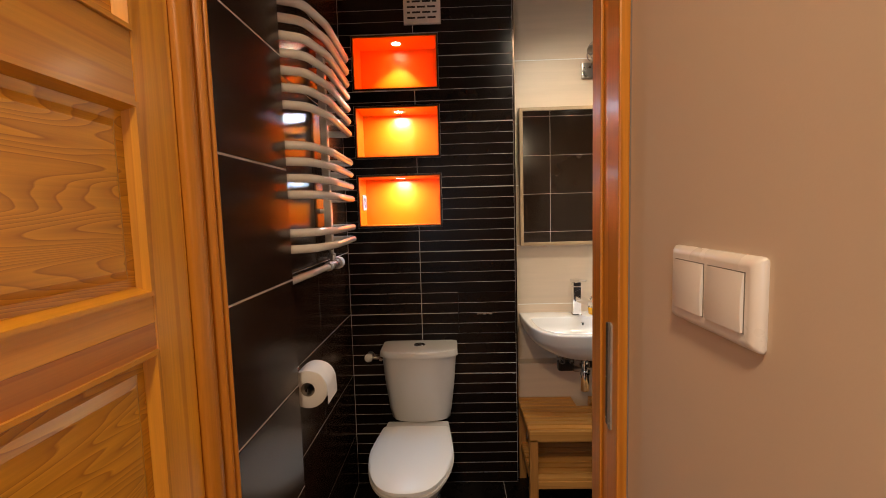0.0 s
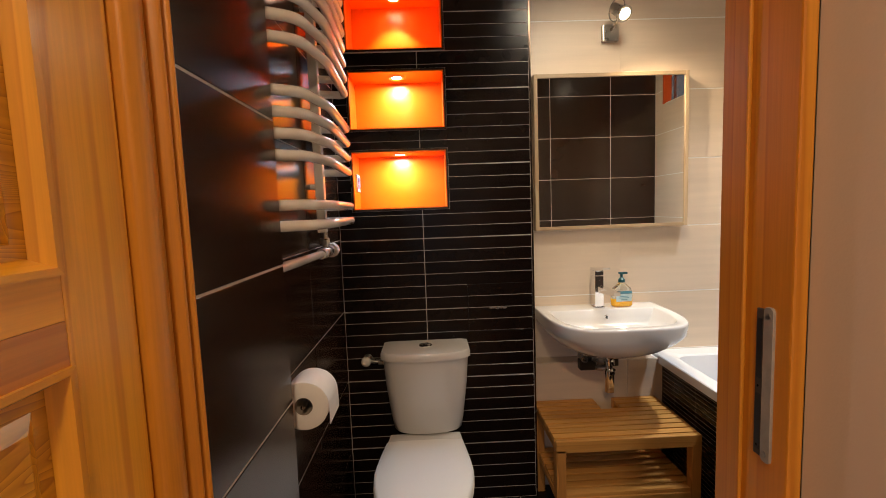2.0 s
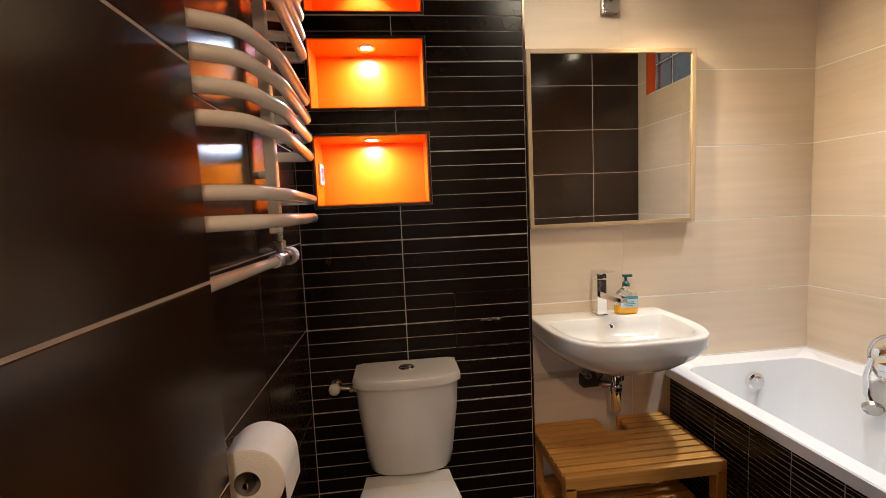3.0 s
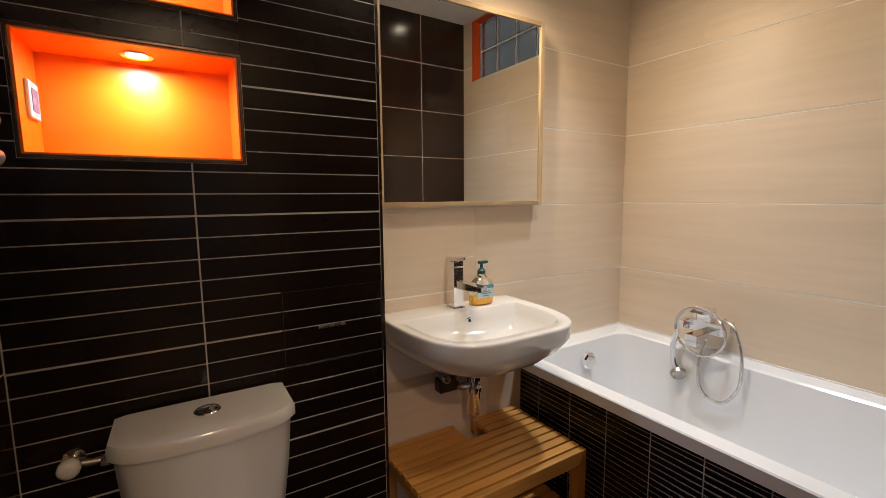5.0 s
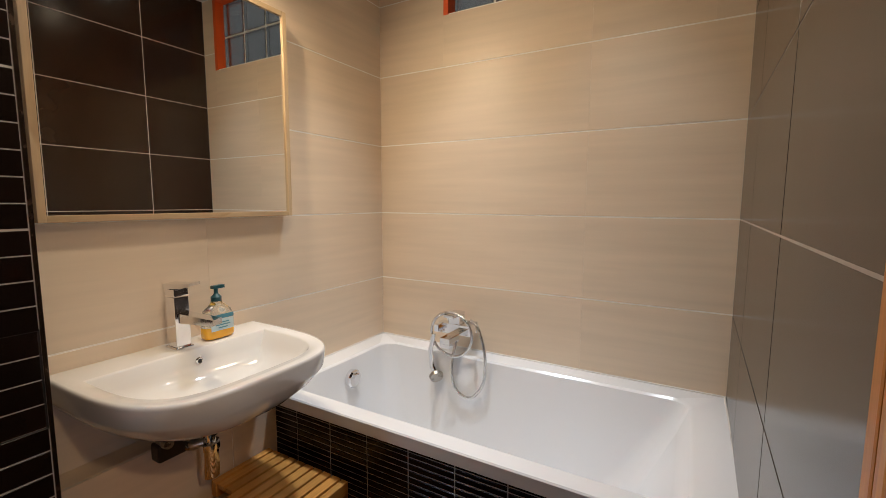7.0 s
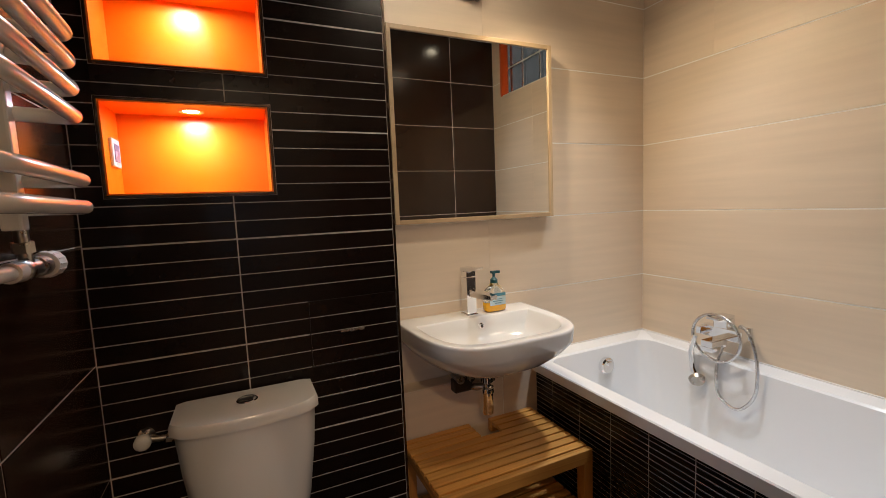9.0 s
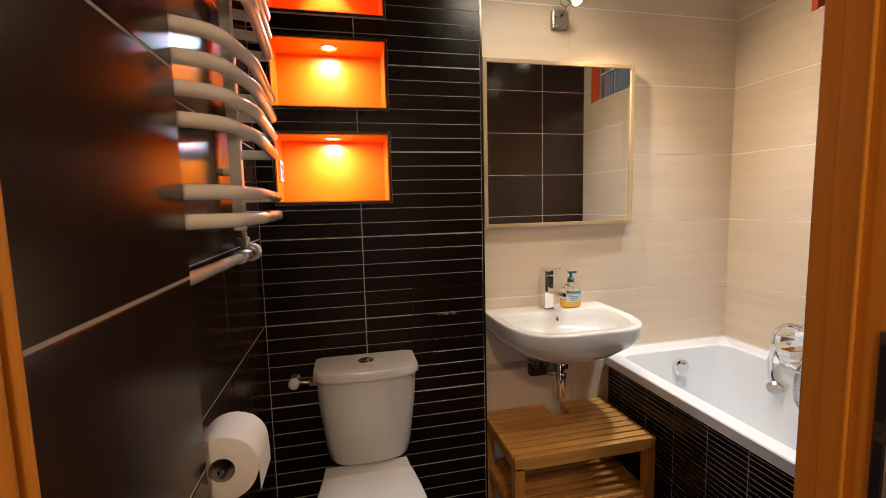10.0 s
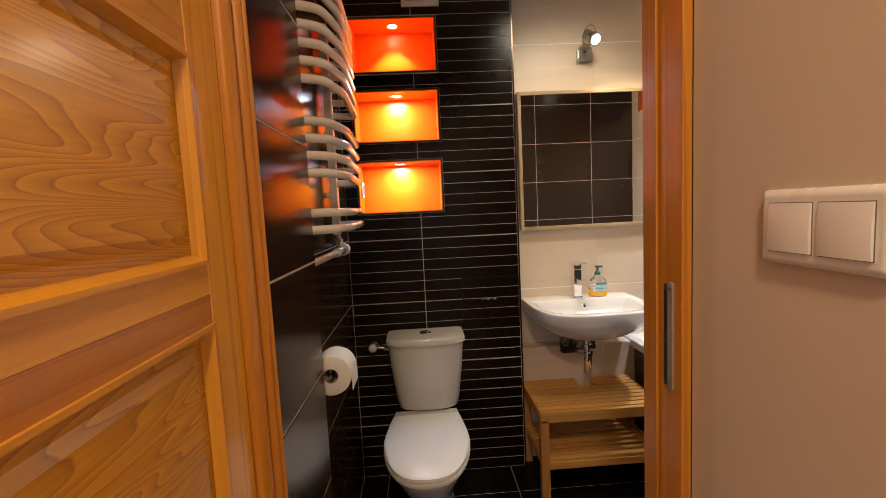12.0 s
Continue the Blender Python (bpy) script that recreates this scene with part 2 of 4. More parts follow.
def loft(rings, cap0=True, cap1=True, into=None):
    """Skins closed rings of equal point count."""
    bm = into or bmesh.new()
    vs = [[bm.verts.new(p) for p in r] for r in rings]
    n = len(vs[0])
    for a, b in zip(vs, vs[1:]):
        for i in range(n):
            bm.faces.new((a[i], a[(i + 1) % n], b[(i + 1) % n], b[i]))
    if cap0:
        bm.faces.new(list(reversed(vs[0])))
    if cap1:
        bm.faces.new(vs[-1])
    return bm


def tube(points, r, sides=12, into=None, closed=False, radii=None):
    pts = [Vector(p) for p in points]
    rings = []
    ref = None
    for i, p in enumerate(pts):
        if closed:
            d = pts[(i + 1) % len(pts)] - pts[i - 1]
        else:
            d = pts[min(i + 1, len(pts) - 1)] - pts[max(i - 1, 0)]
        d.normalize()
        if ref is None:
            ref = Vector((0, 0, 1)) if abs(d.z) < 0.9 else Vector((1, 0, 0))
        u = (ref - d * ref.dot(d)).normalized()
        ref = u
        w = d.cross(u)
        q = radii[i] if radii else r
        rings.append([p + (u * math.cos(a) + w * math.sin(a)) * q for a in (2 * math.pi * j / sides for j in range(sides))])
    if closed:
        rings.append(rings[0])
        return loft(rings, False, False, into)
    return loft(rings, True, True, into)


def rounded(points, r, steps=6):
    """A path with its corners rounded."""
    pts = [Vector(p) for p in points]
    out = [pts[0]]
    for a, b, c in zip(pts, pts[1:], pts[2:]):
        u, v = (a - b), (c - b)
        k = min(r, u.length * 0.49, v.length * 0.49)
        p, q = b + u.normalized() * k, b + v.normalized() * k
        for i in range(steps + 1):
            t = i / steps
            out.append(p * (1 - t) ** 2 + b * 2 * t * (1 - t) + q * t ** 2)
    out.append(pts[-1])
    return out


def rod(p0, p1, r, sides=16, into=None, r1=None):
    return tube([p0, p1], r, sides, into, radii=[r, r if r1 is None else r1])


def lathe(where, profile, sides=24, into=None):
    """Turned about the upright axis: profile of (radius, height)."""
    x, y, z = where
    return loft([[(x + r * math.cos(a), y + r * math.sin(a), z + h) for a in (2 * math.pi * j / sides for j in range(sides))] for r, h in profile], True, True, into)


def rrect(x0, x1, y0, y1, z, r, n=6):
    out = []
    for cx, cy, a0 in ((x1 - r, y1 - r, 0), (x0 + r, y1 - r, 90), (x0 + r, y0 + r, 180), (x1 - r, y0 + r, 270)):
        for i in range(n + 1):
            a = radians(a0 + 90 * i / n)
            out.append((cx + r * math.cos(a), cy + r * math.sin(a), z))
    return out


TILES = {}


def tile_mesh(name, w, h, depth, material, edge=0.0012):
    key = (name, round(w, 4), round(h, 4), material.name)
    if key not in TILES:
        bm = bmesh.new()
        e = edge
        rings = [[(-w / 2, -h / 2, -depth), (w / 2, -h / 2, -depth), (w / 2, h / 2, -depth), (-w / 2, h / 2, -depth)],
                 [(-w / 2, -h / 2, -e), (w / 2, -h / 2, -e), (w / 2, h / 2, -e), (-w / 2, h / 2, -e)],
                 [(-w / 2 + e, -h / 2 + e, 0), (w / 2 - e, -h / 2 + e, 0), (w / 2 - e, h / 2 - e, 0), (-w / 2 + e, h / 2 - e, 0)]]
        loft(rings, False, True, bm)
        me = bpy.data.meshes.new(name)
        bm.to_mesh(me)
        bm.free()
        me.materials.append(material)
        TILES[key] = me
    return TILES[key]


def minus(rect, hole):
    """What is left of a rectangle round a hole: whole pieces beside it, short ones above and below."""
    a0, a1, b0, b1 = rect
    h0, h1, k0, k1 = hole
    if a1 <= h0 or a0 >= h1 or b1 <= k0 or b0 >= k1:
        return [rect]
    out = []
    if a0 < h0:
        out.append((a0, h0, b0, b1))
    if a1 > h1:
        out.append((h1, a1, b0, b1))
    m0, m1 = max(a0, h0), min(a1, h1)
    if b0 < k0:
        out.append((m0, m1, b0, k0))
    if b1 > k1:
        out.append((m0, m1, k1, b1))
    return out


def lay(parent, name, material, axis, face, sign, us, vs, gap, holes=(), depth=0.004, vgap=None, thick=(), jitter=0.0004, edge=0.0012):
    """Lays tiles on a plane. axis x, y or z: the plane's normal; us, vs: the joints; thick: v joints that are wider."""
    rnd = random.Random(len(name) + int(face * 1000))
    gv = vgap or gap
    for u0, u1 in zip(us, us[1:]):
        for v0, v1 in zip(vs, vs[1:]):
            rects = [(u0, u1, v0, v1)]
            for h in holes:
                rects = [r for q in rects for r in minus(q, h)]
            f = face + sign * rnd.uniform(0, jitter)
            for a0, a1, b0, b1 in rects:
                wide = lambda v: gv * (1.7 if any(abs(v - t) < 1e-4 for t in thick) else 1) / 2
                c0 = a0 + (gap / 2 if a0 == u0 else 0)
                c1 = a1 - (gap / 2 if a1 == u1 else 0)
                d0 = b0 + (wide(b0) if b0 == v0 else 0)
                d1 = b1 - (wide(b1) if b1 == v1 else 0)
                w, h = c1 - c0, d1 - d0
                if w < 0.005 or h < 0.005:
                    continue
                ob = new(name, tile_mesh(name, w, h, depth, material, edge if len(rects) == 1 else 0.0004))
                cu, cv = (c0 + c1) / 2, (d0 + d1) / 2
                if axis == "y":
                    m = Matrix(((1, 0, 0, cu), (0, 0, sign, f), (0, 1, 0, cv), (0, 0, 0, 1)))
                elif axis == "x":
                    m = Matrix(((0, 0, sign, f), (1, 0, 0, cu), (0, 1, 0, cv), (0, 0, 0, 1)))
                else:
                    m = Matrix(((1, 0, 0, cu), (0, 1, 0, cv), (0, 0, sign, f), (0, 0, 0, 1)))
                ob.parent = parent
                ob.matrix_basis = m


def slab(name, boxes, material, label, kind="structure", category="wall"):
    bm = bmesh.new()
    for b in boxes:
        box(*b, into=bm)
    return tagged(part(name, bm, material), label, category, "", kind)


# ---- structure ----
H = 2.372
XW, XWN, XE = -0.594, -0.536, 1.486
YN, YC, YS = 2.050, 2.195, 0.813
COL = 0.203
STEP = 1.186
PITCH = 0.302
G = 0.0012
LEVELS = [round(0.862 + PITCH * k, 4) for k in range(-3, 6)]
LEVELS = [0.0] + [v for v in LEVELS if 0.03 < v < H - 0.02] + [H]

_nb = [(XW - 0.15, COL - G, YN + G, 2.30, 0, NICHES[2][2])]
for (x0, x1, z0, z1), top in zip(NICHES, (H, NICHES[0][2], NICHES[1][2])):
    _nb += [(XW - 0.15, x0, YN + G, 2.30, z0, z1), (x1, COL - G, YN + G, 2.30, z0, z1), (x0, x1, 2.21, 2.30, z0, z1), (XW - 0.15, COL - G, YN + G, 2.30, z1, top)]
wall_north = slab("wall_north_dark", _nb, GROUT, "dark brown strip-tiled wall with three lit orange niches")
wall_basin = slab("wall_north_cream", [(COL - G, XE + 0.12, YC + G, 2.30, 0, H)], CREAM_GROUT_GLINT, "cream tiled wall behind the washbasin")
wall_west = slab("wall_west_far", [(XW - 0.15, XW - G, STEP, YN + G, 0, H)], GROUT, "dark brown tiled wall behind the towel radiator")
wall_west_near = slab("wall_west_near", [(XW - 0.15, XWN - G, 0.8425, STEP, 0, H)], GROUT, "dark brown tiled wall beside the door")
WIN = (0.913, 1.868, 1.973, 2.360)
wall_east = slab("wall_east", [(XE + G, XE + 0.12, 0.60, YC + G, 0, WIN[2]), (XE + G, XE + 0.12, 0.60, YC + G, WIN[3], H), (XE + G, XE + 0.12, 0.60, WIN[0], WIN[2], WIN[3]), (XE + G, XE + 0.12, WIN[1], YC + G, WIN[2], WIN[3])], CREAM_GROUT_GLINT, "cream tiled wall above the bathtub with a glass block window")
wall_south = slab("wall_south", [(0.2055, XE + G, 0.7315, YS - G, 0, H), (-0.62, 0.240, 0.715, YS - G, 2.06, H)], GROUT, "dark brown tiled wall beside the doorway")
wall_south.matrix_basis = Matrix.Translation((XE, YS, 0)) @ Matrix.Rotation(radians(-1.0), 4, "Z") @ Matrix.Translation((-XE, -YS, 0))
floor = slab("floor", [(XW - 0.15, XE + 0.12, 0.70, 2.30, -0.10, -G)], GROUT, "black tiled bathroom floor", category="floor")
ceiling = slab("ceiling", [(XW - 0.15, XE + 0.12, 0.70, 2.30, H, H + 0.10)], CEILING_PAINT, "plain white painted ceiling", category="ceiling")

hall_wall_east = slab("hall_wall_east", [(0.2070, 0.36, -2.60, 0.7310, 0, 2.50)], PLASTER, "plain beige painted hall wall with a light switch")
hall_wall_west = slab("hall_wall_west", [(-1.30, -1.20, -2.60, 0.714, 0, 2.50)], PLASTER, "plain beige painted hall wall")
hall_wall_north = slab("hall_wall_north", [(-1.30, -0.625, 0.715, 0.842, 0, 2.50), (-0.625, 0.2068, 0.7165, 0.80, 2.50 - 0.44, 2.50)], PLASTER, "plain beige painted wall round the bathroom door")
# Unseen end wall; the doorway is added to let light into the hall.
hall_wall_south = slab("hall_wall_south", [(-1.30, 0.36, -2.72, -2.60, 2.10, 2.50), (-1.30, -0.95, -2.72, -2.60, 0, 2.10), (0.10, 0.36, -2.72, -2.60, 0, 2.10)], PLASTER, "plain beige painted hall wall, unseen, with an added doorway")
hall_floor = slab("hall_floor", [(-1.30, 0.36, -2.72, 0.70, -0.10, 0.0)], HALL_FLOOR, "light wooden hall floor, unseen, kept pale to bounce light", category="floor")
hall_ceiling = slab("hall_ceiling", [(-1.30, 0.36, -2.72, 0.80, 2.50, 2.60)], CEILING_PAINT, "plain white painted hall ceiling", category="ceiling")


def niche(x0, x1, z0, z1):
    """Orange lining, a metal edge all round and a recessed lamp."""
    t = thing("wall_niche", ((x0 + x1) / 2, YN, z0), "lit orange wall niche with a dark metal edge", "niche", "lit wall niches")
    e = 0.004
    child("lining", box(x0 - 0.001, x0 + e, YN, 2.206, z0, z1), ORANGE, t)
    child("lining", box(x1 - e, x1 + 0.001, YN, 2.206, z0, z1), ORANGE, t)
    child("lining", box(x0 + e, x1 - e, YN, 2.206, z0 - 0.001, z0 + e), ORANGE, t)
    child("lining", box(x0 + e, x1 - e, YN, 2.206, z1 - e, z1 + 0.001), ORANGE, t)
    child("back_panel", box(x0, x1, 2.206, 2.211, z0, z1), ORANGE, t)
    w = 0.007
    for b in ((x0 - w, x1 + w, z1, z1 + w), (x0 - w, x1 + w, z0 - w, z0), (x0 - w, x0, z0, z1), (x1, x1 + w, z0, z1)):
        child("edge_trim", box(b[0], b[1], YN - 0.003, YN + 0.01, b[2], b[3], 0.0012), TRIM, t, "dark shiny metal edge trim")
    c = ((x0 + x1) / 2, 2.125)
    ring = child("lamp_ring", lathe((c[0], c[1], z1 - e - 0.004), [(0.021, 0.002), (0.030, 0.0), (0.032, 0.002), (0.032, 0.0045), (0.021, 0.0045)]), CHROME, t, "chrome downlight ring", 40)
    child("lamp_glass", lathe((c[0], c[1], z1 - e - 0.0025), [(0.021, 0.0), (0.021, 0.002)]), BULB if z0 > 1.9 else COOL_BULB, t, "glowing downlight")
    return t


for n_ in NICHES:
    niche(*n_)

# ---- door and frame ----


def door_frame():
    t = thing("door_frame", (0.21, 0.78, 0.0), "varnished pine door frame with a moulded edge", "door frame", kind="structure")
    r = child("jamb", box(0.187, 0.205, 0.7290, 0.8465, 0, 2.05, 0.003), PINE_FRAME, t)
    child("stop_bead", box(0.1815, 0.187, 0.800, 0.8465, 0, 2.044, 0.002), PINE_FRAME, t)
    child("bath_casing", box(0.2052, 0.224, 0.830, 0.8465, 0, 2.10, 0.003), PINE_FRAME, t)
    plate = [[(px, q[0], q[1]) for q in rrect(0.752, 0.7675, 0.946, 1.142, 0, 0.006, 5)] for px in (0.1880, 0.1845)]
    s = child("strike_plate", loft(plate + [[(0.1838, q[0], q[1]) for q in rrect(0.7526, 0.7669, 0.9466, 1.1414, 0, 0.0056, 5)]]), ZINC, t, "worn zinc strike plate")
    # Dark strip beside the plate: the recess's shade is put into its colour.
    child("lip", box(0.1842, 0.1880, 0.7677, 0.7790, 0.950, 1.138, 0.0012), RECESS_DARK, s, "dark strip standing in for the shaded recess")
    for z0, z1 in ((0.958, 1.030), (1.050, 1.126)):
        child("latch_hole", box(0.1838, 0.186, 0.7690, 0.7770, z0, z1), BLACK, s, "dark latch opening")
    for y, z in ((0.7600, 0.957), (0.7600, 1.131)):
        child("screw", rod((0.1830, y, z), (0.186, y, z), 0.0034, 10), DULL_CHROME, s)
    for z in (0.963, 1.040):
        child("bolt_tip", rod((0.1830, 0.7725, z), (0.186, 0.7725, z), 0.0016, 8), CHROME, s)
    # the hinge side: a rebate, a broad round, a hollow and a narrow bead beside the tiles
    prof = [(-0.615, 0.7155), (-0.570, 0.7155), (-0.570, 0.7640), (-0.5560, 0.7655)]
    prof += [(-0.5560 + 0.0125 * math.sin(math.pi * (0.12 + 0.80 * k / 12)), 0.7665 + 0.0455 * k / 12) for k in range(13)]
    prof += [(-0.5580, 0.8135)]
    prof += [(-0.5540 + 0.0160 * math.sin(math.pi * (0.10 + 0.85 * k / 8)), 0.8140 + 0.0185 * k / 8) for k in range(9)]
    prof += [(-0.5530, 0.8335), (-0.5400, 0.8345)]
    prof += [(-0.5400 + 0.0045 * math.sin(math.pi * k / 5), 0.8345 + 0.0085 * k / 5) for k in range(1, 6)]
    prof += [(-0.615, 0.8430)]
    child("jamb", loft([[(px, py, pz) for px, py in prof] for pz in (0.0, 2.05)]), PINE_FRAME, t, smooth=50)
    child("head", box(-0.615, 0.2048, 0.7155, 0.846, 2.0505, 2.10, 0.003), PINE_H, t)


door_frame()


def door_leaf():
    """A panelled pine door: stiles, rails, moulded edges and raised panels. Built along +x from its hinge edge, front at y = 0, then turned."""
    t = thing("door", (-0.561, 0.760, 0.0), "open varnished pine panel door", "door")
    W, T, S = 0.70, 0.040, 0.097
    rails = ((0.02, 0.20), (1.141, 1.227), (1.521, 1.625), (1.90, 2.02))
    side = lambda u0, u1, z0, z1, d0, d1, bev=0.0: box(u0, u1, d0, d1, z0, z1, bev)
    rot = Matrix.Rotation(radians(-90 + 1.5), 4, "Z")
    part("stile", side(0.0, S, 0.01, 2.02, 0.0, T, 0.003), PINE_V, t)
    part("stile", side(W - S, W, 0.01, 2.02, 0.0, T, 0.003), PINE_V, t)
    for z0, z1 in rails:
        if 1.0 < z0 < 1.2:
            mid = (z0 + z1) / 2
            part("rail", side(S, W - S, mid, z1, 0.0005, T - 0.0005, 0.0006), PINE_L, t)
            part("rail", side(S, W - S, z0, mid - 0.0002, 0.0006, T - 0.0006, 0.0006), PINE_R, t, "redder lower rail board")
        else:
            part("rail", side(S, W - S, z0, z1, 0.0005, T - 0.0005, 0.002), PINE_L, t)
    for (a0, a1), (b0, b1) in zip(rails, rails[1:]):
        z0, z1 = a1, b0
        u0, u1 = S, W - S
        k = 0.030
        bm = loft([[(u0, 0.014, z0), (u1, 0.014, z0), (u1, 0.014, z1), (u0, 0.014, z1)],
                   [(u0 + k, 0.014, z0 + k), (u1 - k, 0.014, z0 + k), (u1 - k, 0.014, z1 - k), (u0 + k, 0.014, z1 - k)],
                   [(u0 + k + 0.014, 0.006, z0 + k + 0.014), (u1 - k - 0.014, 0.006, z0 + k + 0.014), (u1 - k - 0.014, 0.006, z1 - k - 0.014), (u0 + k + 0.014, 0.006, z1 - k - 0.014)]], False, True)
        box(u0, u1, 0.0145, 0.03, z0, z1, into=bm)
        part("panel", bm, PINE_P, t)
        m = 0.016
        for q in (((u0, z0), (u1, z0), (u1 - m, z0 + m), (u0 + m, z0 + m)), ((u0, z1), (u1, z1), (u1 - m, z1 - m), (u0 + m, z1 - m)),
                  ((u0, z0), (u0, z1), (u0 + m, z1 - m), (u0 + m, z0 + m)), ((u1, z0), (u1, z1), (u1 - m, z1 - m), (u1 - m, z0 + m))):
            (a, b), (c, d), (e, f), (g, h) = q
            bm = loft([[(a, 0.0135, b), (a, -0.004, b), (a + (g - a) * 0.45, -0.004, b + (h - b) * 0.45), (g, 0.0135, h)],
                       [(c, 0.0135, d), (c, -0.004, d), (c + (e - c) * 0.45, -0.004, d + (f - d) * 0.45), (e, 0.0135, f)]])
            part("moulding", bm, PINE_L if abs(a - c) > 0.05 else PINE_V, t)
    t.matrix_basis = Matrix.Translation(t.location) @ rot @ Matrix.Scale(-1, 4, (0, 1, 0))
    return t


PINE_L = wood("pine_rail_grain", (0.71, 0.335, 0.024), (0.57, 0.230, 0.013), 0, 12, along=0.04)
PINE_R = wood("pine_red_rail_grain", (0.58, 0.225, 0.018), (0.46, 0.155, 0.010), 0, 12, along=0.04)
PINE_P = wood("pine_panel_rings", (0.72, 0.345, 0.025), (0.45, 0.172, 0.010), 0, 64, along=0.12)
door_leaf()


def light_switch():
    y0, y1, z0, z1, x = 0.411, 0.573, 1.201, 1.294, 0.207
    t = thing("light_switch", (x, (y0 + y1) / 2, z0), "white plastic double light switch on the hall wall", "light switch")

    def outline(inset, depth, r):
        return [(x - depth, q[0], q[1]) for q in rrect(y0 + inset, y1 - inset, z0 + inset, z1 - inset, 0, r, 4)]

    child("frame", loft([outline(0.0015, 0.0, 0.004), outline(0.0, 0.003, 0.004), outline(0.0008, 0.0065, 0.004), outline(0.0045, 0.0108, 0.004), outline(0.0085, 0.0128, 0.003), outline(0.0105, 0.0126, 0.003)]), PLASTIC, t, smooth=40)
    mid = (y0 + y1) / 2
    for a, b in ((y0 + 0.017, mid - 0.0045), (mid + 0.0045, y1 - 0.017)):
        c0, c1 = z0 + 0.017, z1 - 0.017
        child("rocker_gap", box(x - 0.0131, x - 0.0120, a - 0.0011, b + 0.0011, c0 - 0.0011, c1 + 0.0011), GREY_GAP, t, "dark gap round the rocker")
        rings = []
        for i in range(11):
            k = i / 10
            d = x - 0.0133 - 0.0032 * math.sin(math.pi * (0.12 + 0.72 * k)) - 0.0010 * k
            z = c1 - k * (c1 - c0)
            rings.append([(x - 0.0125, a, z), (d + 0.0006, a, z), (d, a + 0.0015, z), (d, b - 0.0015, z), (d + 0.0006, b, z), (x - 0.0125, b, z)])
        child("rocker", loft(rings), PLASTIC, t, smooth=40)


GREY_GAP = surface("grey_gap", (0.16, 0.14, 0.12), 0.7)

light_switch()

# ---- toilet corner ----


def oval(cx, yb, w, d, z, n=2.6, back=0.82, steps=28):
    """A seat outline: straight at the back (yb), round at the front."""
    out = []
    for i in range(steps + 1):
        a = math.pi * i / steps
        c, s = math.cos(a), math.sin(a)
        x = w / 2 * math.copysign(abs(c) ** (2 / n), c)
        y = s ** (2 / n)
        k = back + (1 - back) * min(1, y * 2.2) if y < 0.46 else 1
        out.append((cx + x * k, yb - d * y, z))
    return out


def toilet():
    t = thing("toilet", (-0.270, 1.70, 0.0), "white ceramic close-coupled toilet with its lid closed", "toilet")
    cx = -0.272
    rings = [oval(cx, 1.92, 0.22, 0.40, 0.0), oval(cx, 1.92, 0.21, 0.40, 0.05), oval(cx, 1.92, 0.21, 0.41, 0.18), oval(cx, 1.92, 0.27, 0.47, 0.28), oval(cx, 1.92, 0.335, 0.54, 0.36), oval(cx, 1.92, 0.345, 0.555, 0.385), oval(cx, 1.92, 0.335, 0.55, 0.392)]
    child("pan", loft(rings), CERAMIC, t, smooth=50)
    s = [oval(cx, 1.795, 0.335, 0.430, 0.392), oval(cx, 1.795, 0.350, 0.438, 0.396), oval(cx, 1.795, 0.350, 0.438, 0.406), oval(cx, 1.795, 0.344, 0.433, 0.409)]
    child("seat", loft(s), PLASTIC, t, smooth=50)
    s = [oval(cx, 1.800, 0.340, 0.436, 0.411), oval(cx, 1.800, 0.348, 0.442, 0.414), oval(cx, 1.800, 0.346, 0.440, 0.424), oval(cx, 1.800, 0.330, 0.425, 0.430), oval(cx, 1.80, 0.20, 0.30, 0.432)]
    child("lid", loft(s), LID, t, smooth=50)
    for x in (-0.335, -0.205):
        child("hinge", rod((x - 0.018, 1.812, 0.412), (x + 0.018, 1.812, 0.412), 0.011, 12), PLASTIC, t, smooth=40)
    # cistern: bowed front, tapering downwards
    cx = -0.259

    def ring(w, d, z, bow=0.022, r=0.03):
        out = [(cx + w / 2, 2.040, z), (cx - w / 2, 2.040, z)]
        yf = 2.040 - d
        n = 14
        front = []
        for i in range(n + 1):
            k = -1 + 2 * i / n
            e = abs(k) ** 7
            front.append((cx + k * w / 2, yf - bow * (1 - k * k) + 0.030 * e, z))
        return out + front

    child("cistern", loft([ring(0.250, 0.100, 0.393), ring(0.268, 0.118, 0.400), ring(0.285, 0.130, 0.45), ring(0.320, 0.140, 0.60), ring(0.335, 0.144, 0.708)]), CERAMIC, t, smooth=45)
    lid = child("cistern_lid", loft([ring(0.335, 0.146, 0.7085), ring(0.352, 0.155, 0.712), ring(0.352, 0.155, 0.735), ring(0.346, 0.150, 0.742), ring(0.30, 0.12, 0.746)]), CERAMIC, t, smooth=45)
    b = child("flush_button", lathe((cx, 1.966, 0.745), [(0.026, 0.0), (0.027, 0.003), (0.0245, 0.0055), (0.022, 0.0045), (0.004, 0.0055)], 24), CHROME, t, "chrome flush button", 40)

    t.scale = (1, 1, 0.979)


toilet()


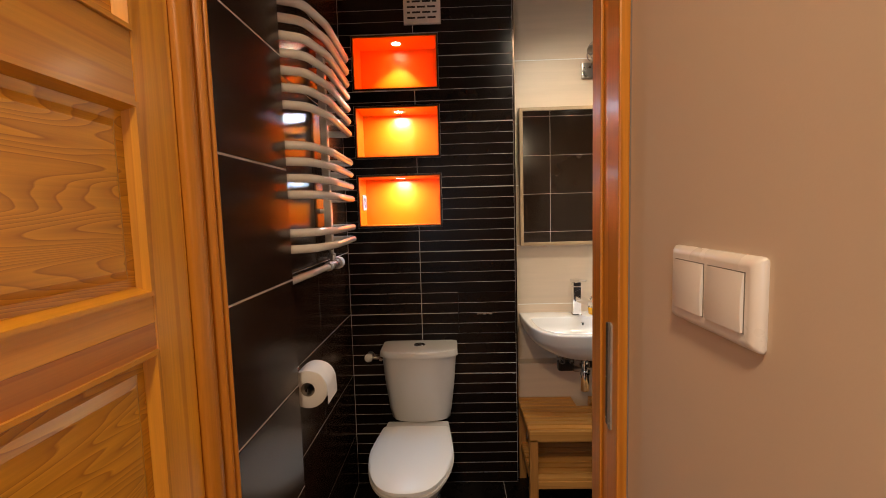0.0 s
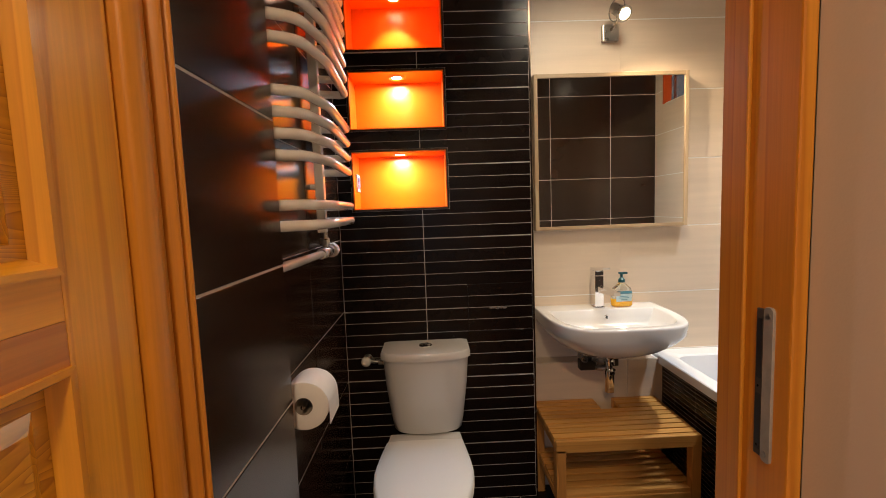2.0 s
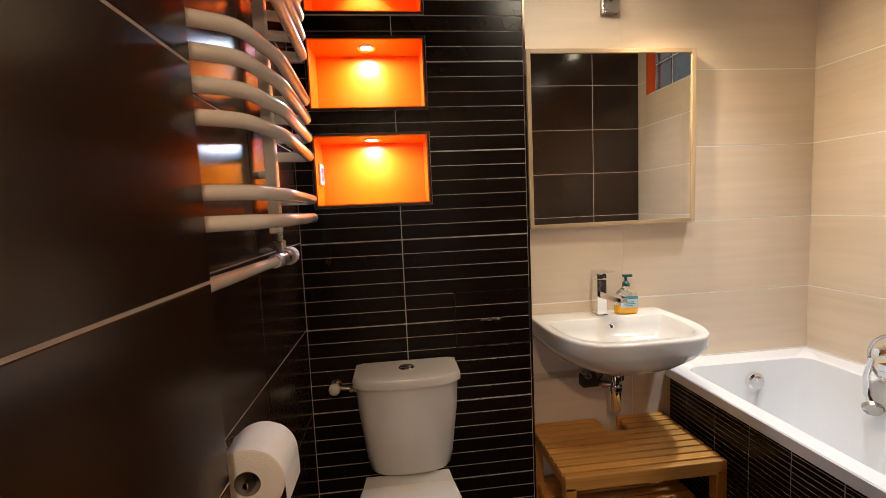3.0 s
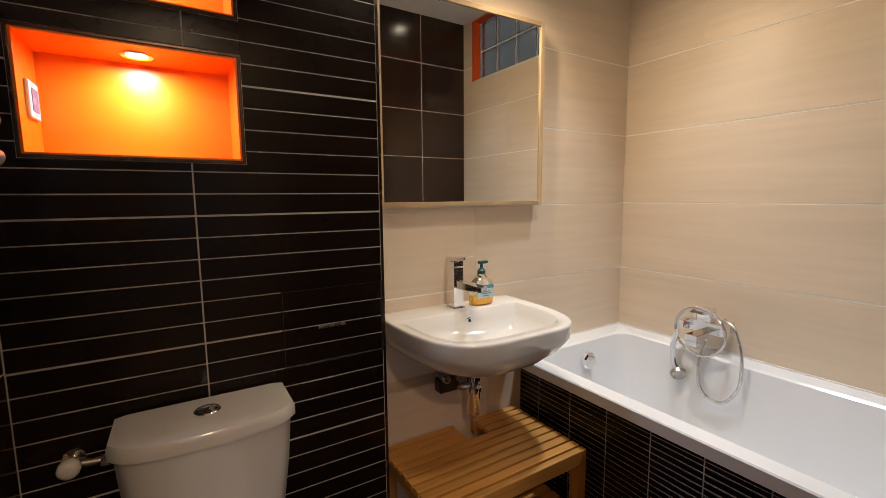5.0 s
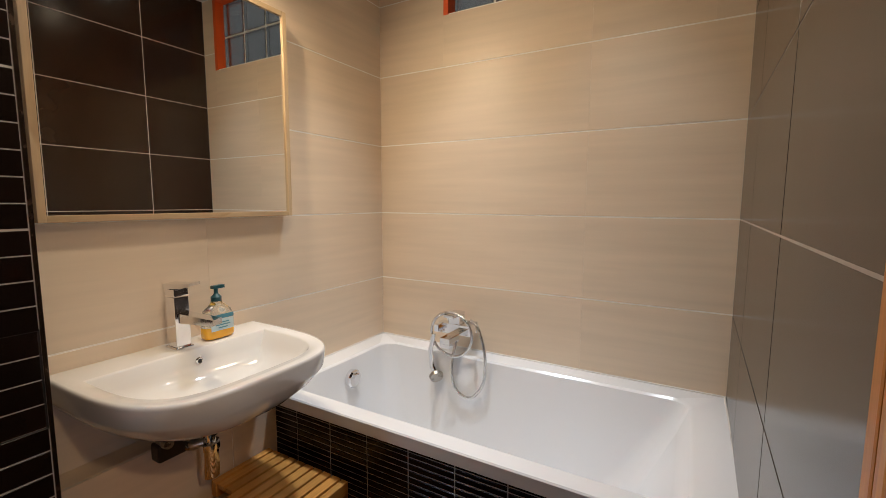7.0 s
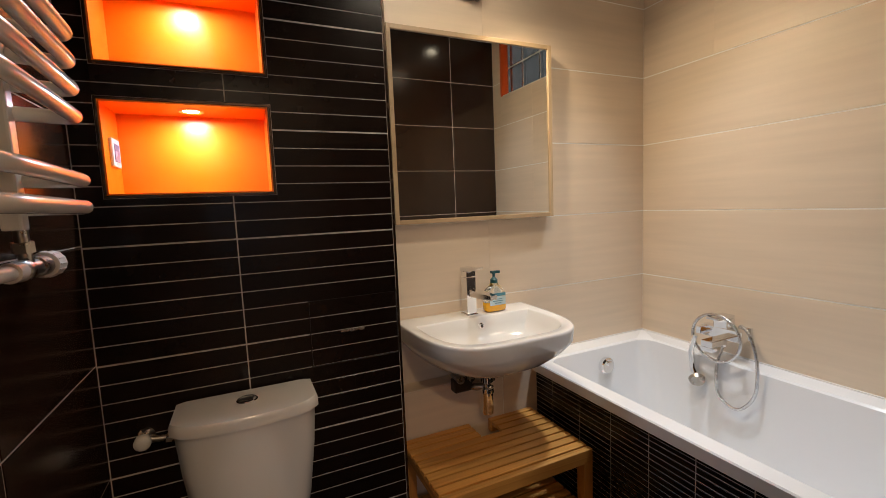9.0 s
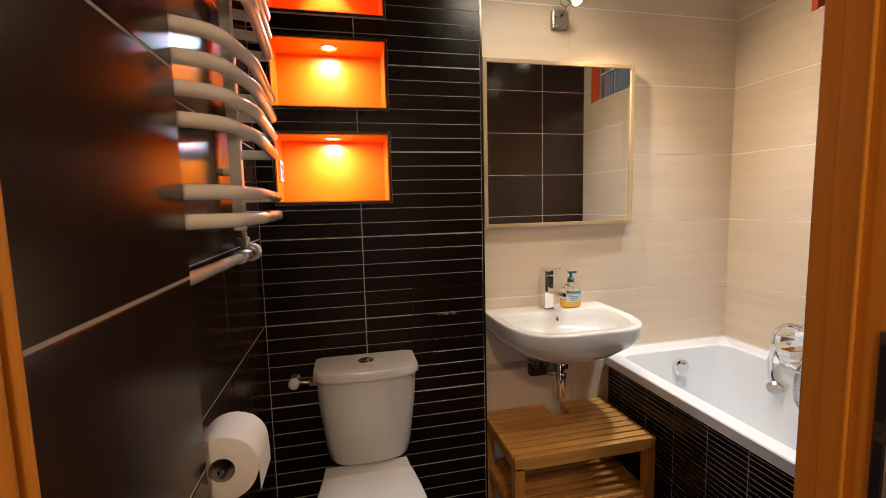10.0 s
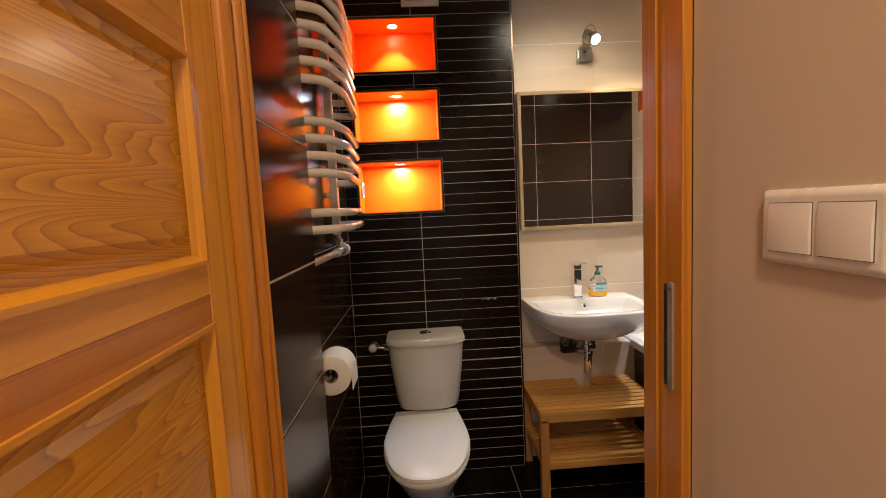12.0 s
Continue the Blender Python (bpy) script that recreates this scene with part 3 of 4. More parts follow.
def inlet_valve():
    x, y, z = -0.505, YN - 0.030, 0.660
    t = thing("inlet_valve", (x, YN, z), "white-headed chrome cistern inlet valve on the wall", "valve")
    child("rosette", rod((x, YN, z), (x, YN - 0.007, z), 0.020, 18), CHROME, t, smooth=40)
    child("body", tube(rounded([(x, YN - 0.007, z), (x, y, z - 0.002), (-0.425, y, z - 0.012)], 0.012), 0.0085, 12), DULL_CHROME, t, smooth=40)
    child("nut", rod((-0.458, y, z - 0.008), (-0.433, y, z - 0.011), 0.013, 6), DULL_CHROME, t)
    child("knob", tube([(x, y - 0.004, z), (x, y - 0.010, z + 0.001), (x - 0.001, y - 0.018, z + 0.002), (x - 0.001, y - 0.030, z + 0.002), (x - 0.001, y - 0.035, z + 0.002), (x - 0.001, y - 0.037, z + 0.002)], 0.02, 18, radii=[0.010, 0.0165, 0.0195, 0.0190, 0.0145, 0.006]), PLASTIC, t, "round white valve knob", 40)


inlet_valve()


def towel_radiator():
    t = thing("towel_radiator", (XW, 1.50, 1.20), "white enamelled towel radiator with bowed tubes in three groups", "towel radiator")
    py0, py1, px = 1.214, 1.652, XW + 0.028
    child("post", box(px - 0.012, px + 0.016, py1 - 0.014, py1 + 0.014, 1.215, 1.965, 0.004), ENAMEL, t)
    child("post", box(px - 0.026, px + 0.013, py0 - 0.022, py0 - 0.002, 1.215, 1.965, 0.004), ENAMEL, t)
    for z in (1.250, 1.296, 1.404, 1.450, 1.496, 1.541, 1.650, 1.696, 1.742, 1.788, 1.834, 1.880, 1.926):
        path = rounded([(px + 0.006, py0 - 0.012, z), (px + 0.078, py0 + 0.024, z), (px + 0.104, py0 + 0.16, z), (px + 0.090, py1 + 0.040, z), (px + 0.012, py1 + 0.016, z)], 0.03, 6)
        child("tube", tube(path, 0.0122, 12), ENAMEL, t, smooth=50)
    for z in (1.36, 1.90):
        child("bracket", rod((XW, py1, z), (px, py1, z), 0.009, 12), ENAMEL, t, smooth=40)


towel_radiator()


def radiator_valve():
    t = thing("radiator_valve", (XW, 1.70, 1.15), "white pipe with a nickel radiator valve and white cap", "valve")
    x, y, z = XW + 0.032, 1.668, 1.150
    child("nipple", rod((x, y - 0.008, 1.218), (x, y, 1.160), 0.010, 14), DULL_CHROME, t, "nickel valve", 40)
    child("union_nut", rod((x, y - 0.005, 1.196), (x, y - 0.003, 1.178), 0.0155, 6), DULL_CHROME, t)
    child("body", tube([(x, y - 0.035, z), (x, y - 0.03, z), (x, y - 0.012, z), (x, y - 0.010, z), (x, y + 0.028, z), (x, y + 0.030, z), (x, y + 0.06, z)], 0.014, 14, radii=[0.014, 0.018, 0.018, 0.013, 0.015, 0.018, 0.018]), DULL_CHROME, t, smooth=40)
    cap = child("cap", tube([(x, y + 0.060, z), (x, y + 0.064, z), (x, y + 0.100, z), (x, y + 0.106, z)], 0.02, 18, radii=[0.016, 0.0235, 0.0235, 0.018]), PLASTIC, t, "white ribbed cap", 40)
    for k in range(14):
        a = 2 * math.pi * k / 14
        child("rib", rod((x + 0.0235 * math.cos(a), y + 0.068, z + 0.0235 * math.sin(a)), (x + 0.0235 * math.cos(a), y + 0.098, z + 0.0235 * math.sin(a)), 0.0014, 6), PLASTIC, cap)
    child("pipe_nut", rod((x, y - 0.062, z), (x, y - 0.034, z), 0.0165, 14), ENAMEL, t, smooth=40)
    child("pipe", rod((x, STEP + 0.002, z + 0.006), (x, y - 0.06, z), 0.0120, 16), ENAMEL, t, "white painted pipe", 40)


radiator_valve()


def toilet_roll():
    t = thing("toilet_roll", (-0.525, 1.26, 0.835), "white toilet roll on a chrome holder beside the toilet", "toilet roll")
    c, r = (-0.527, 0.834), 0.057
    n = 40
    ring = lambda y, q: [(c[0] + q * math.cos(2 * math.pi * i / n), y, c[1] + q * math.sin(2 * math.pi * i / n)) for i in range(n)]
    child("paper", loft([ring(1.226, 0.021), ring(1.226, 0.054), ring(1.228, r), ring(1.322, r), ring(1.324, 0.054), ring(1.324, 0.021)], False, False), PAPER, t, smooth=50)
    child("core", loft([ring(1.324, 0.0205), ring(1.226, 0.0205), ring(1.227, 0.0195), ring(1.323, 0.0195), ring(1.324, 0.0205)], False, False), CARD, t, smooth=50)
    bm = loft([[(c[0] + r * math.cos(a) * k, y, c[1] + r * math.sin(a) * k) for y, k in ((1.228, 1.004), (1.322, 1.004), (1.322, 1.016), (1.228, 1.016))] for a in (radians(60 - 9 * i) for i in range(8))] +
              [[(c[0] + r * k + 0.001, y, c[1] - dz) for y, k in ((1.228, 1.004), (1.322, 1.004), (1.322, 1.016), (1.228, 1.016))] for dz in (0.02, 0.045)])
    child("loose_sheet", bm, PAPER, t)


def roll_holder():
    t = thing("roll_holder", (XW, 1.345, 0.845), "chrome toilet roll holder on the dark tiled wall", "roll holder")
    child("plate", rod((XW, 1.345, 0.834), (XW + 0.008, 1.345, 0.834), 0.022, 20), CHROME, t, smooth=40)
    child("arm", tube(rounded([(XW + 0.008, 1.345, 0.834), (-0.527, 1.345, 0.834), (-0.527, 1.220, 0.834)], 0.012), 0.0055, 12), CHROME, t, smooth=40)


toilet_roll()
roll_holder()


def vent_grille():
    t = thing("vent_grille", (-0.205, YN, 2.20), "white slotted ventilation grille above the niches", "vent")
    x0, x1, z0, z1 = -0.288, -0.122, 2.198, 2.363
    child("frame", box(x0, x1, YN - 0.014, YN - 0.001, z0, z1, 0.003), PLASTIC, t)
    for row in range(6):
        z = z0 + 0.024 + row * 0.0235
        k = 0.5 * (row % 2)
        for i in range(-1, 4):
            a = max(x0 + 0.016, x0 + 0.016 + (i + k) * 0.046)
            b = min(x1 - 0.016, x0 + 0.016 + (i + k) * 0.046 + 0.037)
            if b - a > 0.008:
                child("slot", box(a, b, YN - 0.0146, YN - 0.0135, z - 0.004, z + 0.004), BLACK, t, "dark slot")


vent_grille()


def socket():
    t = thing("wall_socket", (-0.526, 2.14, 1.37), "white wall socket on the side of an orange niche", "socket")
    child("frame", box(-0.526, -0.518, 2.098, 2.172, 1.362, 1.436, 0.003), PLASTIC, t)
    child("insert", box(-0.5185, -0.5165, 2.112, 2.158, 1.376, 1.422, 0.001), surface("grey_insert", (0.22, 0.24, 0.30), 0.25), t, "grey insert")


socket()

# ---- washbasin ----


def basin_ring(cx, yb, w, d, z, n=3.4, steps=40):
    out = []
    for i in range(steps + 1):
        a = math.pi * i / steps
        c, s = math.cos(a), math.sin(a)
        out.append((cx + w / 2 * math.copysign(abs(c) ** (2 / n), c), yb - d * s ** (2 / n), z))
    return out


def washbasin():
    t = thing("washbasin", (0.511, YC, 0.63), "white ceramic wall-hung washbasin", "washbasin")
    cx = 0.512
    U = 0.011
    R = [basin_ring(cx, 2.150, 0.16, 0.13, 0.634 + U, 2.4), basin_ring(cx, 2.165, 0.25, 0.21, 0.640 + U, 2.5), basin_ring(cx, 2.190, 0.36, 0.315, 0.660 + U, 2.6), basin_ring(cx, 2.194, 0.450, 0.378, 0.692 + U, 2.9),
         basin_ring(cx, 2.194, 0.508, 0.412, 0.724 + U, 3.3), basin_ring(cx, 2.194, 0.534, 0.425, 0.748 + U, 3.7), basin_ring(cx, 2.194, 0.541, 0.429, 0.758 + U, 3.9), basin_ring(cx, 2.194, 0.546, 0.432, 0.797 + U, 4.0), basin_ring(cx, 2.194, 0.546, 0.432, 0.802 + U, 4.0), basin_ring(cx, 2.194, 0.541, 0.429, 0.8065 + U, 4.0), basin_ring(cx, 2.190, 0.532, 0.421, 0.807 + U, 4.0),
         basin_ring(cx, 2.092, 0.470, 0.292, 0.806 + U, 3.8), basin_ring(cx, 2.088, 0.460, 0.284, 0.801 + U, 3.8), basin_ring(cx, 2.080, 0.430, 0.262, 0.770 + U, 3.5), basin_ring(cx, 2.060, 0.36, 0.215, 0.725 + U, 3.0), basin_ring(cx, 2.03, 0.22, 0.135, 0.705 + U, 2.4), basin_ring(cx, 1.985, 0.05, 0.04, 0.700 + U, 2.0)]
    child("bowl", loft(R), CERAMIC, t, smooth=60)
    child("overflow_ring", tube([(cx + 0.016 + 0.0078 * math.cos(a), 2.0765, 0.785 + 0.0078 * math.sin(a)) for a in (2 * math.pi * i / 18 for i in range(18))], 0.0028, 8, closed=True), CHROME, t, "chrome overflow ring", 40)
    child("overflow_hole", rod((cx + 0.016, 2.0755, 0.785), (cx + 0.016, 2.0805, 0.785), 0.0065, 14), BLACK, t)
    child("drain", lathe((cx, 1.965, 0.711), [(0.024, 0.0), (0.024, 0.003), (0.010, 0.004)], 20), CHROME, t, smooth=40)


washbasin()


def tap():
    t = thing("basin_tap", (0.514, 2.145, 0.808), "square chrome single-lever basin tap", "tap")
    x, y, w = 0.514, 2.140, 0.0195
    child("base", box(x - 0.024, x + 0.024, y - 0.026, y + 0.026, 0.806, 0.812, 0.002), CHROME, t)
    child("body", box(x - w, x + w, y - 0.022, y + 0.022, 0.812, 0.948, 0.002), CHROME, t)
    turn = Matrix.Translation((x, y, 0.0)) @ Matrix.Rotation(radians(18), 4, "Z") @ Matrix.Translation((-x, -y, 0.0))
    sp = loft([[(x - w + 0.002, y - d, z0), (x + w - 0.002, y - d, z0), (x + w - 0.002, y - d, z1), (x - w + 0.002, y - d, z1)] for d, z0, z1 in ((0.020, 0.878, 0.904), (0.10, 0.876, 0.894), (0.122, 0.876, 0.892))])
    sp.transform(turn)
    child("spout", sp, CHROME, t)
    child("lever_block", box(x - w, x + w, y - 0.022, y + 0.022, 0.951, 0.970, 0.002), CHROME, t)
    lv = loft([[(x - w, y - d, z0), (x + w, y - d, z0), (x + w, y - d, z1), (x - w, y - d, z1)] for d, z0, z1 in ((-0.024, 0.970, 0.984), (0.030, 0.972, 0.985), (0.058, 0.980, 0.988))])
    lv.transform(turn)
    child("lever", lv, CHROME, t)
    t.location.z += 0.010


tap()


def soap_bottle():
    t = thing("soap_bottle", (0.617, 2.125, 0.808), "clear pump bottle of orange liquid soap on the washbasin", "soap bottle")
    c = (0.617, 2.128)

    def ring(w, d, z):
        return [(c[0] + 1.15 * w * math.copysign(abs(math.cos(a)) ** 0.75, math.cos(a)), c[1] + d * math.copysign(abs(math.sin(a)) ** 0.75, math.sin(a)), z) for a in (2 * math.pi * i / 28 for i in range(28))]

    child("soap", loft([ring(0.036, 0.021, 0.810), ring(0.040, 0.024, 0.815), ring(0.041, 0.0245, 0.838), ring(0.0402, 0.024, 0.844)]), SOAP, t, "orange liquid soap", 50)
    child("bottle", loft([ring(0.0405, 0.0245, 0.8442), ring(0.040, 0.024, 0.868), ring(0.034, 0.0205, 0.890), ring(0.020, 0.015, 0.903), ring(0.013, 0.013, 0.909), ring(0.0125, 0.0125, 0.916)]), CLEAR, t, "clear bottle", 50)
    lab = loft([[(c[0] + 0.034 * k, c[1] - 0.0252 - 0.001 * (1 - k * k), z) for z in (0.834, 0.866)] + [(c[0] + 0.034 * k, c[1] - 0.0240, z) for z in (0.866, 0.834)] for k in (-1, -0.6, -0.2, 0.2, 0.6, 1)])
    child("label", lab, LABEL_PALE, t, "pale label", 50)
    child("label_band", box(c[0] - 0.034, c[0] + 0.034, c[1] - 0.0272, c[1] - 0.0255, 0.868, 0.880, 0.001), LABEL_BLUE, t, "blue label band")
    for z, w in ((0.857, 0.018), (0.850, 0.022), (0.842, 0.014)):
        child("print", box(c[0] - w, c[0] + w, c[1] - 0.0272, c[1] - 0.0263, z - 0.0014, z + 0.0014), LABEL_BLUE, t, "blue print")
    child("collar", lathe((c[0], c[1], 0.916), [(0.0145, 0.0), (0.0145, 0.012), (0.009, 0.018), (0.0055, 0.022), (0.0055, 0.036)], 20), TEAL, t, "dark teal pump", 40)
    child("pump_head", loft([[(c[0] - 0.011, c[1] - 0.008, z), (c[0] + 0.024, c[1] - 0.006, z), (c[0] + 0.024, c[1] + 0.006, z), (c[0] - 0.011, c[1] + 0.008, z)] for z in (0.952, 0.961)]), TEAL, t, "dark teal pump")

    t.location.z += 0.0105


soap_bottle()


def basin_waste():
    t = thing("basin_waste", (0.52, 2.05, 0.46), "chrome bottle trap under the washbasin", "waste trap")
    x, y = 0.530, 2.055
    child("tailpipe", rod((x, y, 0.640), (x, y, 0.545), 0.016, 18), CHROME, t, smooth=40)
    child("nut", rod((x, y, 0.600), (x, y, 0.582), 0.024, 18), CHROME, t, smooth=40)
    child("trap", lathe((x, y, 0.455), [(0.012, 0.0), (0.021, 0.006), (0.023, 0.03), (0.023, 0.085), (0.027, 0.088), (0.027, 0.104), (0.018, 0.106)], 24), CHROME, t, smooth=40)
    child("outlet", rod((x, y, 0.545), (x, 2.12, 0.545), 0.014, 16), CHROME, t, smooth=40)
    child("flange", rod((x, y, 0.648), (x, y, 0.622), 0.030, 20, None, 0.024), CHROME, t, smooth=40)
    child("valve_block", box(x - 0.118, x - 0.045, 2.078, 2.118, 0.548, 0.596, 0.008, 3), DARK_METAL, t, "tarnished connector block")
    for dx in (-0.105, -0.062):
        child("angle_valve", rod((x + dx, 2.119, 0.606), (x + dx, 2.070, 0.606), 0.0115, 14), DULL_CHROME, t, smooth=40)
        child("valve_handle", tube([(x + dx, 2.070, 0.606), (x + dx, 2.064, 0.606), (x + dx, 2.050, 0.606)], 0.013, 12, radii=[0.009, 0.0145, 0.0125]), DULL_CHROME, t, smooth=40)
        child("supply_hose", tube(rounded([(x + dx, 2.090, 0.612), (x + dx, 2.090, 0.640), (x + dx * 0.5, 2.110, 0.660)], 0.02), 0.0055, 10), CHROME_HOSE, t, smooth=50)
    child("elbow", tube(rounded([(x - 0.012, y + 0.01, 0.560), (x - 0.045, y + 0.025, 0.560), (x - 0.045, 2.119, 0.560)], 0.02), 0.0135, 14), DULL_CHROME, t, smooth=40)
    child("bracket", box(x + 0.020, x + 0.056, 2.085, 2.118, 0.560, 0.606, 0.005), DARK_METAL, t)


basin_waste()


def split(boards, notched, back):
    """Cuts the boards at the back apart round the notch for the waste trap."""
    out = []
    for x0, x1, y0, y1 in boards:
        out += [(x0, 0.478, y0, y1), (0.562, x1, y0, y1)] if notched and y0 > back - 0.115 else [(x0, x1, y0, y1)]
    return out


def slat_shelf():
    t = thing("slatted_shelf", (0.505, 1.96, 0.0), "oiled wooden two-tier slatted shelf unit under the washbasin", "shelf unit")
    x0, x1, y0, y1, top = 0.213, 0.759, 1.766, 2.112, 0.406
    for x in (x0, x1 - 0.036):
        for y in (y0, y1 - 0.036):
            child("leg", box(x, x + 0.036, y, y + 0.036, 0, top - 0.034, 0.003), SHELF_WOOD_V, t)
    for zt in (top, 0.192):
        hi = zt - 0.014
        if zt == top:
            f = [(x0, x1, y0, y0 + 0.022), (x0, x1, y1 - 0.022, y1)]
            s = [(x0, x0 + 0.036), (x1 - 0.036, x1)]
        else:
            f = [(x0 + 0.036, x1 - 0.036, y0 + 0.006, y0 + 0.028), (x0 + 0.036, x1 - 0.036, y1 - 0.028, y1 - 0.006)]
            s = [(x0 + 0.008, x0 + 0.03), (x1 - 0.03, x1 - 0.008)]
        for a in split(f, zt == top, y1):
            child("rail", box(a[0], a[1], a[2], a[3], hi - 0.032, hi + (0.014 if zt == top else 0.0), 0.003), SHELF_WOOD, t)
        for a, b in s:
            child("side_rail", box(a, b, y0 + (0.0225 if zt == top else 0.036), y1 - (0.0225 if zt == top else 0.036), hi - 0.030, hi - 0.0005, 0.002), SHELF_WOOD_Y, t)
        n = 8
        a0, a1 = (y0 + 0.026, y1 - 0.026) if zt == top else (y0 + 0.008, y1 - 0.008)
        p = (a1 - a0) / n
        for i in range(n):
            e = 0.0 if zt == top else 0.010
            for a in split([(x0 + e, x1 - e, a0 + i * p + 0.0040, a0 + (i + 1) * p - 0.0040)], zt == top, y1):
                child("slat", box(*a, hi, zt, 0.002), SHELF_WOOD, t)


SHELF_WOOD_V = wood("oiled_shelf_leg", (0.62, 0.29, 0.070), (0.45, 0.185, 0.040), 2, 12, 0.45, 0.1)
SHELF_WOOD_Y = wood("oiled_shelf_side", (0.62, 0.29, 0.070), (0.45, 0.185, 0.040), 1, 12, 0.45, 0.1)
slat_shelf()


def mirror_cabinet():
    t = thing("wall_mirror", (0.61, YC, 1.16), "square wall mirror in a pale birch box frame", "mirror")
    x0, x1, z0, z1, yf = 0.245, 0.924, 1.165, 1.836, 2.150
    w = 0.016
    child("stile", box(x0, x0 + w, yf, YC, z0, z1, 0.0015), BIRCH, t)
    child("stile", box(x1 - w, x1, yf, YC, z0, z1, 0.0015), BIRCH, t)
    child("rail", box(x0 + w, x1 - w, yf + 0.0005, YC, z0, z0 + w, 0.0015), BIRCH_X, t)
    child("rail", box(x0 + w, x1 - w, yf + 0.0005, YC, z1 - w, z1, 0.0015), BIRCH_X, t)
    child("glass", box(x0 + w, x1 - w, yf + 0.006, yf + 0.012, z0 + w, z1 - w), MIRROR, t, "clear mirror glass")


BIRCH_X = wood("pale_birch_rail", (0.52, 0.38, 0.23), (0.43, 0.29, 0.16), 0, 8, 0.45, 0.1)
mirror_cabinet()


def spot_light():
    t = thing("wall_spotlight", (0.590, YC, 2.008), "nickel wall spotlight glowing above the mirror", "spotlight")
    child("plate", box(0.555, 0.625, YC - 0.022, YC, 1.973, 2.043, 0.003), DULL_CHROME, t)
    child("arm", tube(rounded([(0.590, YC - 0.02, 2.018), (0.590, YC - 0.08, 2.028), (0.595, YC - 0.12, 2.058)], 0.02), 0.006, 10), DULL_CHROME, t, smooth=40)
    c, d = Vector((0.583, 2.085, 2.061)), Vector((0.28, -0.72, -0.63)).normalized()
    pts = [c - d * 0.035, c - d * 0.03, c + d * 0.02, c + d * 0.028, c + d * 0.045]
    child("head", tube(pts, 0.02, 20, radii=[0.013, 0.021, 0.023, 0.030, 0.033]), DULL_CHROME, t, smooth=40)
    child("bulb", tube([c + d * 0.0455, c + d * 0.0475], 0.022, 20), BULB, t, "glowing halogen bulb")
    u = d.cross(Vector((0, 0, 1))).normalized()
    v = u.cross(d)
    child("cage_ring", tube([c - d * 0.01 + (d * math.cos(a) + v * math.sin(a)) * 0.043 for a in (radians(40 + 20 * i) for i in range(15))], 0.0022, 8), DULL_CHROME, t, smooth=40)
    child("thumb_screw", rod(c + u * 0.03 + d * 0.03, c + u * 0.048 + d * 0.03, 0.004, 8), DULL_CHROME, t)


spot_light()

# ---- bathtub ----


def bathtub():
    t = thing("bathtub", (1.12, 1.50, 0.0), "white built-in bathtub with a flat rim", "bathtub")
    x0, x1, y0, y1, z = 0.780, XE - 0.001, YS + 0.001, YC - 0.001, 0.590
    R = [rrect(x0 + 0.004, x1, y0, y1, z - 0.040, 0.006), rrect(x0, x1, y0, y1, z - 0.038, 0.006), rrect(x0, x1, y0, y1, z - 0.004, 0.006), rrect(x0 + 0.004, x1 - 0.003, y0 + 0.003, y1 - 0.003, z, 0.006),
         rrect(0.838, 1.402, 0.905, 2.112, z, 0.055), rrect(0.846, 1.394, 0.915, 2.104, z - 0.007, 0.055), rrect(0.856, 1.384, 0.945, 2.092, z - 0.08, 0.065), rrect(0.875, 1.365, 1.05, 2.060, z - 0.30, 0.09), rrect(0.90, 1.34, 1.12, 2.03, z - 0.375, 0.10), rrect(0.96, 1.28, 1.22, 1.96, z - 0.395, 0.10)]
    child("shell", loft(R, False, True), ACRYLIC, t, smooth=34)
    for p, q in (((x1 - 0.002, y0, z + 0.002), (x1 - 0.002, y1, z + 0.002)), ((x0 + 0.01, y1 - 0.002, z + 0.002), (x1, y1 - 0.002, z + 0.002)), ((x0 + 0.01, y0 + 0.003, z + 0.002), (x1, y0 + 0.003, z + 0.002))):
        child("sealant", rod(p, q, 0.0032, 8), PLASTIC, t, "white silicone bead", 50)
    y = 2.082
    o = child("overflow_cover", tube([(1.138, y + 0.008, 0.512), (1.138, y - 0.010, 0.512), (1.138, y - 0.016, 0.512)], 0.03, 24, radii=[0.036, 0.036, 0.030]), CHROME, t, "round chrome overflow cover", 40)
    child("overflow_knob", box(1.124, 1.152, y - 0.026, y - 0.014, 0.519, 0.534, 0.004), CHROME, o)


bathtub()


